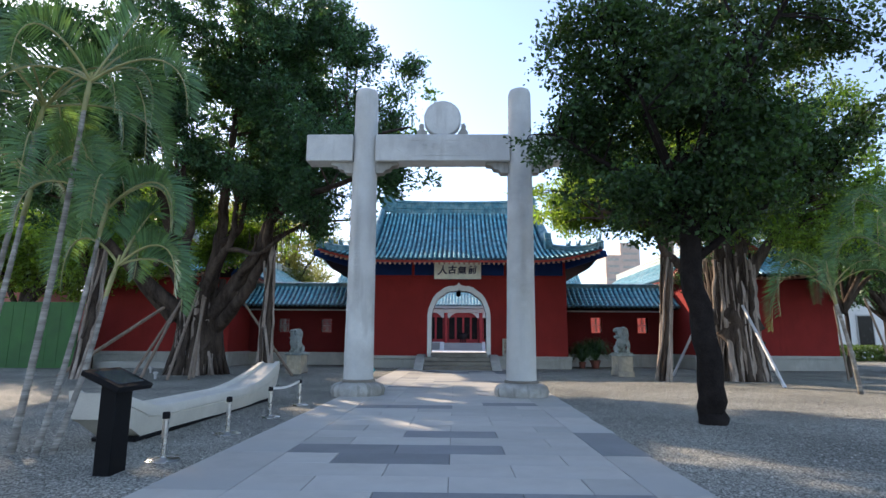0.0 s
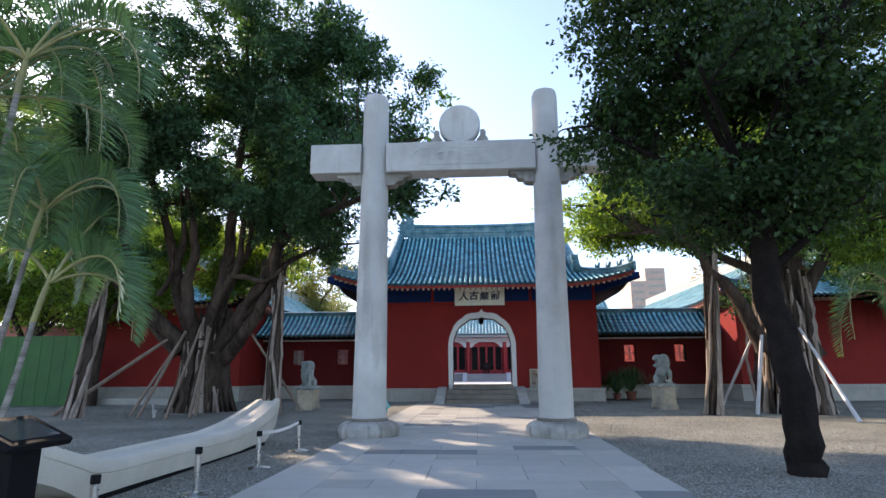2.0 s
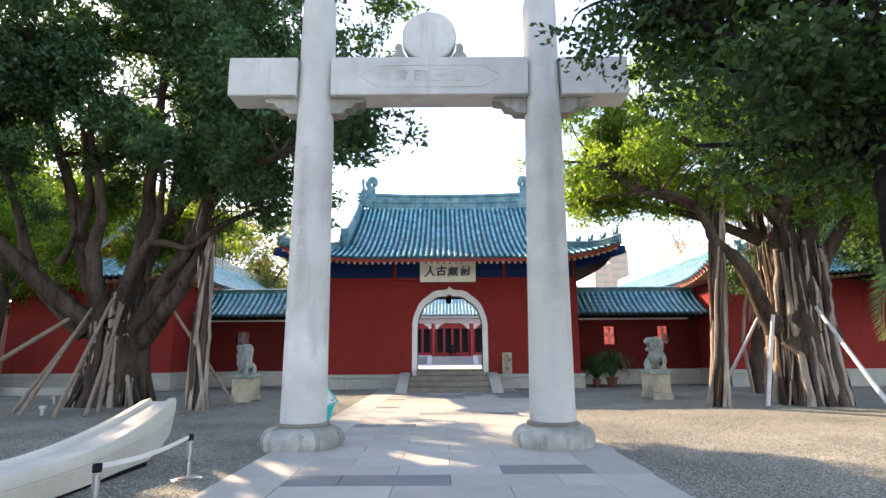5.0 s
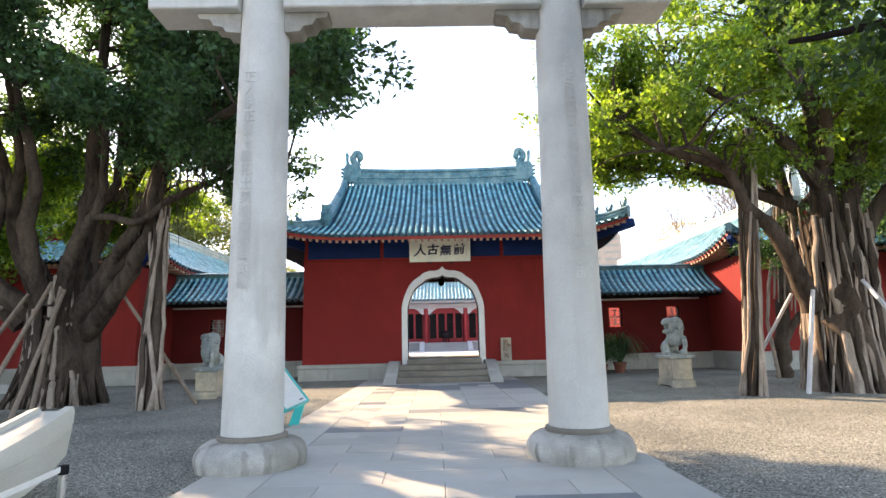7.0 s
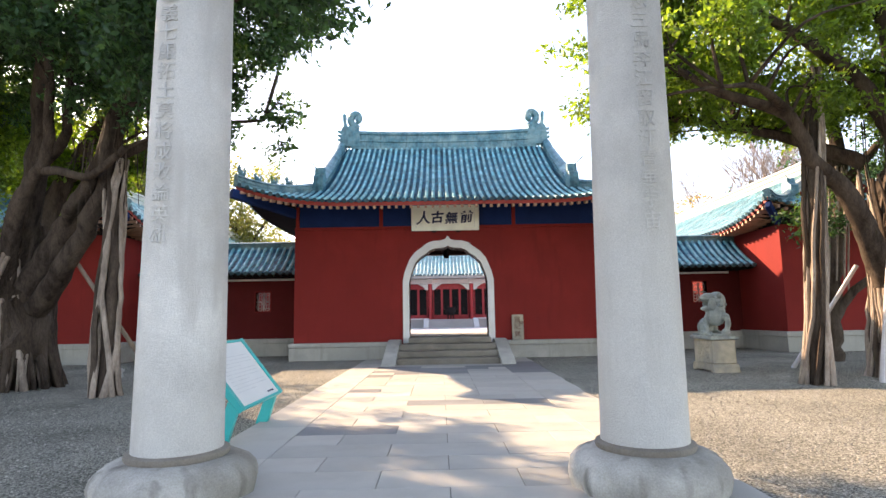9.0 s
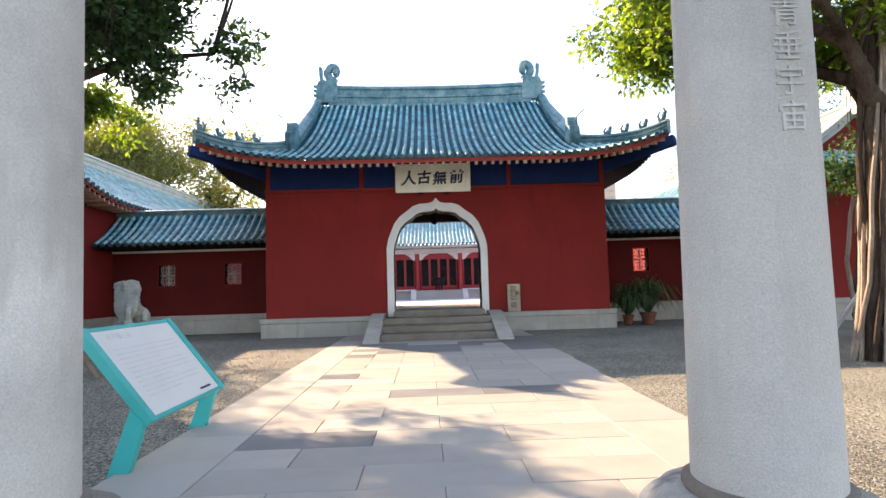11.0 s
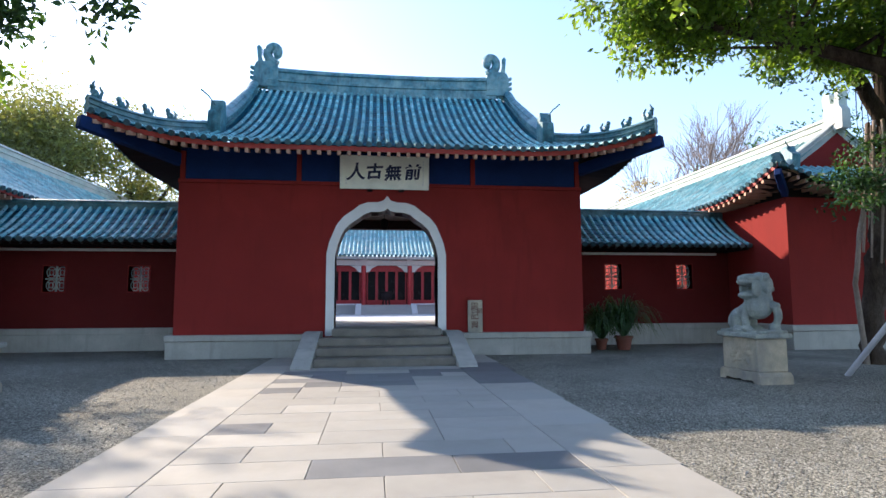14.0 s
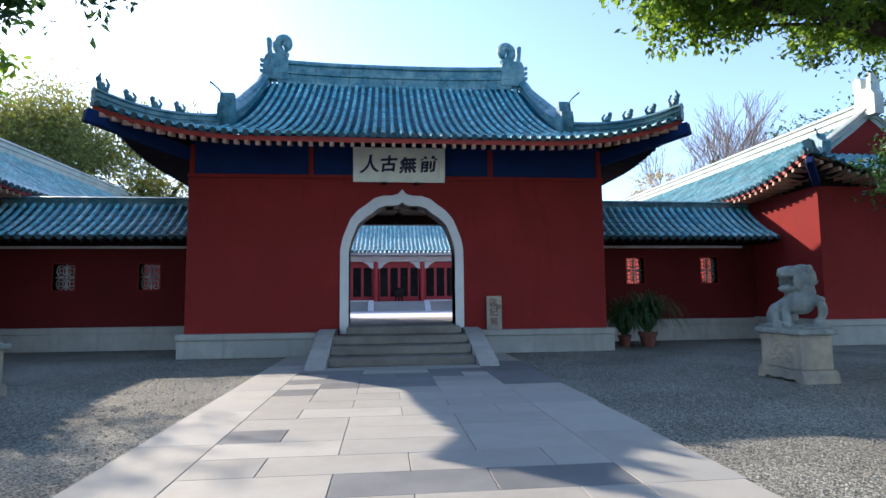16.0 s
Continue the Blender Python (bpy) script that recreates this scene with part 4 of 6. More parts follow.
    g.prism(gp + [(2 * xm - p, q) for p, q in gp[::-1][1:]], lambda p, q, d: (p, d, q), ey + gy, ey + gy + 0.1)
    part("gable", g, RED, r, smooth=0)
    g = Geo()
    for sd in (-1, 1):
        S = long_side(sd)
        for u0, u1 in zip(us[::4], us[4::4]):
            q = [Vector(S(u, 0.04)) + Vector((0, 0, -0.12)) for u in (u0, u1)]
            k = [Vector((xm + sd * (hw - ov), min(max(p.y, y0), y1), 5.3)) for p in q]
            g.add([q[0], q[1], k[1], k[0]], [(0, 1, 2, 3)])
    for u0, u1 in zip(fs_[::4], fs_[4::4] + fs_[-1:]):
        q = [Vector(F(u, 0.04)) + Vector((0, 0, -0.12)) for u in (u0, u1)]
        k = [Vector((min(max(p.x, a), b), y0, 5.3)) for p in q]
        g.add([q[0], q[1], k[1], k[0]], [(0, 1, 2, 3)])
    g.weld = True
    part("soffit", g, DARK, r, smooth=0)
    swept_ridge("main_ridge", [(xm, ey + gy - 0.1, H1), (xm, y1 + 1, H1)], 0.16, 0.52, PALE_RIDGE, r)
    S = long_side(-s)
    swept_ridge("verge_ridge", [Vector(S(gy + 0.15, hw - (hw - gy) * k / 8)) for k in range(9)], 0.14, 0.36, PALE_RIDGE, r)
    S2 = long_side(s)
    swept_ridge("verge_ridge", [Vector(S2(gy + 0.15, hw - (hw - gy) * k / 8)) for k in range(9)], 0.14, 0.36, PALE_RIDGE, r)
    for sd in (-1, 1):
        S = long_side(sd)
        swept_ridge("hip_ridge", [Vector(S(gy * (1 - k / 8) + 0.03, gy * (1 - k / 8) + 0.03)) for k in range(9)], 0.13, 0.30, RIDGE, r)
        q = Vector(S(gy, gy))
        g = Geo()
        g.prism([(-0.3, -0.1), (0.3, -0.1), (0.36, 0.4), (0.15, 0.55), (0.1, 0.75), (-0.15, 0.75), (-0.3, 0.5)], lambda p, z, d: (q.x + d, q.y - p, q.z + z), -0.17, 0.17)
        g.tube([q + Vector((0, -0.1, 0.6)), q + Vector((sd * 0.3, -0.2, 0.9))], 0.025, 5)
        part("dragon_head", g, RIDGE, r, "dark glazed dragon head", smooth=30)
        m = Matrix.Translation((a if sd < 0 else b, y0, 5.1))
        c = Vector(S(0.0, 0.0)) + Vector((0, 0, -0.3))
        d = c - m.translation
        part("corner_beam", Geo().box(-0.1, 0, -0.14, 0.1, d.length, 0.14, 0.02, m @ d.to_track_quat("Y", "Z").to_matrix().to_4x4()), BLUE, w)
    g = Geo()
    fn = lambda p, q, d: (xm + d, ey + gy - 0.05 - p, H1 + 0.75 + q)
    g.prism([(-0.5, -0.8), (0.4, -0.8), (0.42, -0.1), (0.30, 0.1), (0.34, 0.7), (0.2, 0.75), (0.1, 0.2), (-0.1, 0.25), (-0.1, 0.6), (-0.3, 0.75), (-0.45, 0.55), (-0.4, 0.1)], fn, -0.18, 0.18)
    part("ridge_finial", g, PALE_RIDGE, r, smooth=30)
    return w


wing(1, 13.45, "red side hall with a teal glazed tile roof in sunlit colours")
wing(-1, -12.70, "red side hall with a pale teal tile roof behind the banyan")


# ---- main hall across the courtyard ----
court = solid("courtyard", Geo().box(-12, 44.605, 0.0, 13, 90, 0.6), WHITE, "sunlit pale stone courtyard behind the gatehouse", "courtyard", kind="structure", smooth=0)
HY = 62.0
BAYS = (-8.9, -4.9, -0.92, 2.92, 6.9, 10.9)
hall = thing("main_hall", "main hall with red columns and a teal tiled roof", "building")
part("plinth", Geo().box(-13, HY - 1.5, 0.602, 14, HY + 12, 1.35, 0.02), CONCRETE, hall)
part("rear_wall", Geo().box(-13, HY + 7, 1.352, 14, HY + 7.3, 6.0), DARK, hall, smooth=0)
for x in BAYS:
    part("column", Geo().lathe([(0.20, 1.352), (0.20, 5.2)], (x, HY - 0.4, 0), 16), RED_WOOD, hall)
    part("column_capital", Geo().box(x - 0.28, HY - 0.8, 4.62, x + 0.28, HY - 0.2, 5.25, 0.03), WHITE, hall, "pale carved bracket")
    for s in (-1, 1):
        part("corner_bracket", Geo().prism([(0, 4.62), (0.9, 4.62), (0.5, 4.40), (0.25, 4.1), (0, 4.05)], lambda a, b, d: (x + s * (a + 0.2), d, b), HY - 0.5, HY - 0.35), WHITE, hall, smooth=0)
part("eave_beam", Geo().box(-13, HY - 0.6, 4.64, 14, HY - 0.25, 5.05, 0.02), WHITE, hall, "pale painted eave beam")
for x0, x1 in zip(BAYS, BAYS[1:]):
    w = x1 - x0
    for i in range(4):
        a, b = x0 + 0.25 + (w - 0.5) * i / 4, x0 + 0.25 + (w - 0.5) * (i + 1) / 4
        g = Geo()
        g.box(a, HY, 1.36, a + 0.10, HY + 0.08, 4.3).box(b - 0.10, HY, 1.36, b, HY + 0.08, 4.3).box(a + 0.1, HY, 4.15, b - 0.1, HY + 0.08, 4.3).box(a + 0.1, HY, 1.36, b - 0.1, HY + 0.08, 1.75)
        dr = part("door_leaf", g, RED_WOOD, hall, "red timber door leaf", smooth=0)
        part("pane", Geo().box(a + 0.1, HY + 0.03, 1.75, b - 0.1, HY + 0.05, 4.15), GLASS_DARK, dr, smooth=0)
    part("door_head", Geo().box(x0 + 0.2, HY - 0.02, 4.302, x1 - 0.2, HY + 0.1, 4.62), RED_WOOD, hall, smooth=0)
r = part("roof", Geo().box(-13, HY, 5.06, 14, HY + 9, 5.3), DARK, hall, "teal glazed tile roof", smooth=0)
HS = lambda u, v: (u, HY - 2.0 + v, 5.35 + 4.9 * (0.6 * v / 8 + 0.4 * (v / 8) ** 2))
us = [-14 + 29 * k / 84 for k in range(85)]
tagged(part("pan_tiles", pan_sheet(HS, us, lambda u: (8, 0), 8), TEAL_PAN, r, smooth=0), kind="stuff")
cov = Cover(r, TEAL)
for k in range(84):
    u = (us[k] + us[k + 1]) / 2
    cov.row(cover_row([Vector(HS(u, 8 - 8.05 * i / 8)) + Vector((0, 0, 0.03)) for i in range(9)], 0.10, (1, 0, 0), 0.8), 0)
cov.close()
part("eave_board", Geo().box(-14, HY - 1.95, 5.08, 15, HY + 0.3, 5.30), CONCRETE, r, smooth=0)
for x0, x1 in ((-13, -1.55), (3.45, 14)):
    part("plinth_cap", Geo().box(x0, HY - 1.75, 1.352, x1, HY - 1.2, 1.46, 0.02), WHITE, hall)
hs = thing("hall_steps", "pale stone steps with sloping cheeks up to the hall", "steps")
for k in range(5):
    part("step", Geo().box(-1.05, HY - 3.25 + 0.35 * k, 0.602 + (0.002 if k else 0), 2.95, HY - 1.51, 0.602 + 0.148 * (k + 1), 0.01), CONCRETE, hs)
for x0, x1 in ((-1.5, -1.055), (2.955, 3.4)):
    part("cheek_slab", Geo().prism([(HY - 3.4, 0.602), (HY - 3.4, 0.7), (HY - 1.6, 1.46), (HY - 1.51, 1.46), (HY - 1.51, 0.602)], lambda a, b, d: (d, a, b), x0, x1), WHITE, hs, smooth=0)
bn = thing("incense_burner", "dark bronze incense burner before the hall", "burner")
part("bowl", Geo().lathe([(0.15, 1.72), (0.34, 1.78), (0.45, 2.0), (0.44, 2.2), (0.36, 2.3), (0.48, 2.42), (0.46, 2.46), (0.3, 2.42)], (0.95, HY - 1.0, 0), 18), DARK, bn)
for k in (-1, 1):
    part("ear", Geo().tube(spline([(0.95 + k * 0.42, HY - 1, 2.25), (0.95 + k * 0.62, HY - 1, 2.35), (0.95 + k * 0.6, HY - 1, 2.62)], 4), 0.05, 6), DARK, bn, "upright bronze ear")
for k in range(3):
    a = k * 2.094 + 0.5
    part("leg", Geo().tube([(0.95 + 0.32 * math.cos(a), HY - 1 + 0.32 * math.sin(a), 1.352), (0.95 + 0.24 * math.cos(a), HY - 1 + 0.24 * math.sin(a), 1.85)], [0.06, 0.09], 7), DARK, bn)


# ---- stone lions ----
def lion(cx, cy, label, face, side_turn, mane=False, size=1.02):
    """A seated lion, chest to the forecourt, its head turned along face."""
    tall = 0.93 if mane else 1.0
    ped = thing("lion_pedestal", "buff carved stone pedestal with a grey slab top", "pedestal", "lion pedestals", (cx, cy, 0))
    def P(name, g, mt, lb=""):
        ob = part(name, g, mt, ped, lb)
        return ob
    P("foot_block", Geo().prism([(-0.70, 0), (-0.5, 0.0), (-0.42, 0.06), (-0.15, 0.03), (0, 0.07), (0.15, 0.03), (0.42, 0.06), (0.5, 0), (0.70, 0), (0.69, 0.15), (0.62, 0.22), (-0.62, 0.22), (-0.69, 0.15)],
                                lambda a, b, d: (a, d, b), -0.40, 0.40), PEDESTAL, "scalloped foot")
    body = P("block", Geo().box(-0.60, -0.37, 0.222, 0.60, 0.37, 0.86, 0.02), PEDESTAL)
    g = Geo()
    rnd = random.Random(4)
    for i in range(16):
        x, z = -0.36 + 0.72 * rnd.random(), 0.36 + 0.36 * rnd.random()
        part("carved_flower", Geo().ball((x, -0.37, z), (0.05 + 0.05 * rnd.random(), 0.022, 0.04 + 0.03 * rnd.random()), 8, 5), PEDESTAL, body)
    P("slab", Geo().box(-0.69, -0.45, 0.862, 0.69, 0.45, 0.96, 0.02), LION)
    g = Geo()
    z0 = 0.96
    g.box(-0.58, -0.30, z0, 0.58, 0.30, z0 + 0.05)
    g.ball((-0.34, 0.0, z0 + 0.25), (0.21, 0.22, 0.23))                      # rump
    g.tube([(-0.36, 0.0, z0 + 0.32), (-0.06, 0, z0 + 0.42), (0.20, 0, z0 + 0.58)], [0.15, 0.18, 0.23], 12)
    g.ball((0.24, -0.02, z0 + 0.52), (0.24, 0.25, 0.27))                     # chest
    for dy in (-1, 1):
        g.ball((-0.29, dy * 0.17, z0 + 0.20), (0.18, 0.09, 0.18))            # haunches
        g.ball((-0.13, dy * 0.20, z0 + 0.07), (0.15, 0.08, 0.055))
    g.tube([(0.14, -0.17, z0 + 0.50), (0.11, -0.23, z0 + 0.28), (0.14, -0.23, z0 + 0.07)], [0.11, 0.07, 0.075], 9)
    g.ball((0.17, -0.25, z0 + 0.08), (0.12, 0.10, 0.06))                     # planted paw
    g.tube(spline([(0.34, 0.10, z0 + 0.55), (0.50, 0.14, z0 + 0.46), (0.54, 0.14, z0 + 0.28), (0.44, 0.13, z0 + 0.10)], 4), [0.10] * 4 + [0.075] * 5 + [0.065] * 4, 9)
    g.ball((0.46, 0.12, z0 + 0.10), (0.11, 0.11, 0.10))                      # ball under the raised paw
    g.ball((0.53, 0.14, z0 + 0.52), 0.06, 8, 6)
    h = Vector((0.20, -0.05, z0 + 0.92))
    f = Vector(face)
    side_v = Vector((-f.y, f.x, 0))
    turn = Matrix.Rotation(math.atan2(f.y, f.x), 3, "Z")

    def lump(forward, across, up, r, n=12, k=8):
        g.ball(h + f * forward + side_v * across + Vector((0, 0, up)), r, n, k, m=turn)
    lump(-0.10, 0, 0.0, (0.22, 0.26, 0.25))        # skull and mane
    lump(-0.05, 0, -0.27, (0.25, 0.26, 0.22))      # neck
    lump(0.12, 0, 0.12, (0.19, 0.23, 0.10))        # brow
    lump(0.17, 0, 0.06, (0.16, 0.21, 0.085))       # upper jaw
    lump(0.29, 0, 0.08, (0.05, 0.08, 0.05), 8, 6)  # nose
    lump(0.14, 0, -0.20, (0.18, 0.20, 0.08))      # lower jaw
    lump(0.04, 0, -0.32, (0.16, 0.21, 0.10))       # beard
    for k in (-1, 1):
        lump(0.22, k * 0.11, 0.14, (0.055, 0.06, 0.05), 8, 6)
        lump(0.10, k * 0.21, -0.08, (0.10, 0.045, 0.16), 8, 6)
        lump(-0.08, k * 0.25, 0.15, (0.07, 0.05, 0.08), 8, 6)
    for i in range(46):
        a = rnd.random() * 6.28
        e = rnd.random() * 2.0 - 1.1
        d = Vector((math.cos(a) * math.cos(e), math.sin(a) * math.cos(e), math.sin(e)))
        if d.dot(f) < 0.05:
            g.ball(h - f * 0.08 + Vector((0, 0, -0.06)) + Vector((d.x * 0.235, d.y * 0.235, d.z * 0.26)), 0.034, 7, 5)
    if mane:
        g.ball((0.30, -0.02, z0 + 0.55), (0.22, 0.29, 0.42))                 # long mane over the chest
    g.tube([(-0.50, 0.02, z0 + 0.12), (-0.56, 0.02, z0 + 0.28), (-0.48, 0.02, z0 + 0.42)], [0.05, 0.065, 0.045], 8)
    ob = tagged(new("stone_lion", g.mesh("stone_lion", LION)), label, "statue", "stone lions")
    ob.matrix_world = pose(cx, cy, 0.96 * (tall - size), 0, 0, -90) @ Matrix.Scale(size, 4)
    ped.rotation_euler[2] = radians(side_turn)
    ped.scale = (0.88, 0.86, tall)
    rm = ob.modifiers.new("remesh", "REMESH")
    rm.mode, rm.voxel_size, rm.use_smooth_shade = "VOXEL", 0.015, True


lion(7.52, 25.33, "weathered grey stone lion with an open mouth on a pedestal", (-0.1, -0.995, 0), -90)
lion(-6.98, 25.3, "weathered grey stone lion looking away on a pedestal", (-0.15, -0.99, 0), 90, True, 0.93)


# ---- foliage ----
def leaf_mesh(name, centres, dirs, size, material, rnd, width=0.45):
    """Many separate folded leaves: centres and leaf directions as arrays."""
    n = len(centres)
    d = dirs / np.linalg.norm(dirs, axis=1, keepdims=True)
    ref = rnd.normal(size=(n, 3))
    w = np.cross(d, ref)
    w /= np.linalg.norm(w, axis=1, keepdims=True) + 1e-9
    nn = np.cross(w, d)
    L = size * rnd.uniform(0.7, 1.3, (n, 1))
    a = centres - d * L * 0.5
    b = centres + w * L * width * 0.5 + nn * L * 0.08
    c = centres + d * L * 0.5 - nn * L * 0.06
    e = centres - w * L * width * 0.5 + nn * L * 0.08
    co = np.stack([a, b, c, e], 1).reshape(-1, 3).astype(np.float32)
    me = bpy.data.meshes.new(name)
    me.vertices.add(4 * n)
    me.vertices.foreach_set("co", co.ravel())
    me.loops.add(4 * n)
    me.loops.foreach_set("vertex_index", np.arange(4 * n, dtype=np.int32))
    me.polygons.add(n)
    me.polygons.foreach_set("loop_start", np.arange(0, 4 * n, 4, dtype=np.int32))
    me.polygons.foreach_set("loop_total", np.full(n, 4, dtype=np.int32))
    me.update(calc_edges=True)
    me.materials.append(material)
    return me


def clump_centres(blobs, count, rnd, shell=0.55):
    """Uneven clump centres inside a set of ellipsoids (centre, radii)."""
    vol = np.array([r[0] * r[1] * r[2] for _, r in blobs]) ** 0.8
    pick = rnd.choice(len(blobs), size=count * 4, p=vol / vol.sum())
    d = rnd.normal(size=(count * 4, 3))
    d /= np.linalg.norm(d, axis=1, keepdims=True)
    rad = rnd.uniform(0, 1, (count * 4, 1)) ** shell
    C = np.array([b[0] for b in blobs])[pick]
    R = np.array([b[1] for b in blobs])[pick]
    wob = np.array([noise.noise(Vector(q) * 2.2 + Vector((p * 7.3, 0, 0))) for q, p in zip(d, pick)])[:, None]
    pts = C + d * R * rad * (1 + 0.42 * wob)
    keep = [noise.noise(Vector(p) * 0.55) > -0.06 for p in pts]
    return pts[keep][:count]


def crown(name, blobs, clumps, per, size, material, parent, seed, spread=0.42, shell=0.55, droop=0.25, label="", width=0.45):
    rnd = np.random.default_rng(seed)
    cc = clump_centres(blobs, clumps, rnd, shell)
    n = len(cc) * per
    who = np.repeat(np.arange(len(cc)), per)
    off = rnd.normal(size=(n, 3)) * np.array([spread, spread, spread * 0.6])
    # leaves stand along short shoots that leave the clump's middle
    shoot = rnd.integers(0, 7, n)
    sd = rnd.normal(size=(len(cc), 7, 3))
    sd /= np.linalg.norm(sd, axis=2, keepdims=True)
    s = sd[who, shoot] * rnd.uniform(0.1, 1.0, (n, 1)) * spread * 1.7
    pos = cc[who] + s * [1, 1, 0.75] + off * 0.32
    dirs = sd[who, shoot] + rnd.normal(size=(n, 3)) * 0.7 + np.array([0, 0, -droop])
    ob = part(name, leaf_mesh(name, pos, dirs, size, material, rnd, width), material, parent, label)
    tagged(ob, kind="stuff")
    return cc


def limb(parent, pts, r0, r1, material, seed, n=9, k=5, name="limb"):
    P = spline(pts, k)
    rnd = random.Random(seed)
    rad = [r0 + (r1 - r0) * (i / (len(P) - 1)) ** 0.8 for i in range(len(P))]
    P = [(p[0] + rnd.uniform(-1, 1) * r1 * 0.4, p[1] + rnd.uniform(-1, 1) * r1 * 0.4, p[2]) for p in P]
    return part(name, Geo().tube(P, rad, n, True, 0.16, seed), material, parent, smooth=70)


def twigs(parent, anchors, targets, count, material, seed, r=0.03):
    """Thin branches from the limbs into the clumps, in one joined rest."""
    rnd = random.Random(seed)
    A = [Vector(p) for p in anchors]
    g = Geo()
    T = [Vector(t) for t in targets]
    rnd.shuffle(T)
    for t in T[:count]:
        a = min(A, key=lambda q: (q - t).length + (2.5 if q.z > t.z else 0))
        mid = a.lerp(t, 0.5) + Vector((rnd.uniform(-0.3, 0.3), rnd.uniform(-0.3, 0.3), rnd.uniform(0.0, 0.5)))
        g.tube(spline([a, mid, t], 4), [r * 1.6 + (r * 0.3 - r * 1.6) * i / 8 for i in range(9)], 5, False)
    tagged(part("twig_growth", g, material, parent, smooth=70), kind="stuff")


def root_bundle(parent, cx, cy, r, h, count, seed, flare=1.0, pale=0.5):
    """Cord-like aerial roots clasping a trunk."""
    rnd = random.Random(seed)
    for i in range(count):
        a = 2 * math.pi * i / count + rnd.uniform(-0.12, 0.12)
        top = h * rnd.uniform(0.65, 1.1)
        pts = []
        tw = rnd.uniform(-0.9, 0.9)
        R0 = r * (1.0 + flare * rnd.uniform(0.05, 0.55))
        for k in range(6):
            t = k / 5
            rr = R0 + (r * 0.92 - R0) * min(1, t * 2.2) ** 0.7
            pts.append((cx + math.cos(a + tw * t * 0.6) * rr + rnd.uniform(-0.04, 0.04), cy + math.sin(a + tw * t * 0.6) * rr + rnd.uniform(-0.04, 0.04), -0.05 + top * t))
        w = 0.026 + 0.085 * rnd.random() ** 2
        limb(parent, pts, w * 1.3, w * 0.7, BARK_PALE if rnd.random() < pale else BARK, seed * 50 + i, 7, 3, "aerial_root")


def root_column(parent, base, top, r, seed, material=BARK_PALE, count=11):
    """A prop root: several pale cords grown together into a pillar."""
    rnd = random.Random(seed)
    b, t = Vector(base), Vector(top)
    limb(parent, [b - Vector((0, 0, 0.05)), b.lerp(t, 0.35) + Vector((0.05, 0, 0)), b.lerp(t, 0.7), t], r * 0.9, r * 0.7, BARK, seed, 9, 4, "prop_root")
    for i in range(count):
        a = 2 * math.pi * i / count
        tw = rnd.uniform(-3.2, 3.2)
        pts = []
        for k in range(6):
            u = k / 5
            q = b.lerp(t, u)
            rr = r * (0.95 + 0.5 * (1 - u) ** 5)
            pts.append(q + Vector((math.cos(a + u * tw) * rr + rnd.uniform(-0.07, 0.07), math.sin(a + u * tw) * rr + rnd.uniform(-0.07, 0.07), -0.05 if k == 0 else 0)))
        w = rnd.uniform(0.7, 1.2)
        limb(parent, pts, r * 0.34 * w, r * 0.2 * w, BARK if i % 4 == 3 else material, seed * 31 + i, 6, 3, "aerial_root")


def hanging_roots(parent, spots, seed):
    rnd = random.Random(seed)
    g = Geo()
    for x, y, z in spots:
        for _ in range(7):
            p = Vector((x + rnd.uniform(-0.35, 0.35), y + rnd.uniform(-0.35, 0.35), z))
            ln = rnd.uniform(0.8, 2.2)
            g.tube([p, p + Vector((rnd.uniform(-0.1, 0.1), 0, -ln * 0.5)), p + Vector((rnd.uniform(-0.15, 0.15), 0, -ln))], [0.018, 0.014, 0.006], 4, False)
    tagged(part("root_fringe", g, BARK, parent), kind="stuff")


def pole(name, base, top, r, material, label, group):
    b = Vector(base)
    g = Geo().tube([b, b.lerp(Vector(top), 0.5), top], [r * 1.05, r, r * 0.92], 10)
    return solid(name, g, material, label, "prop", group)


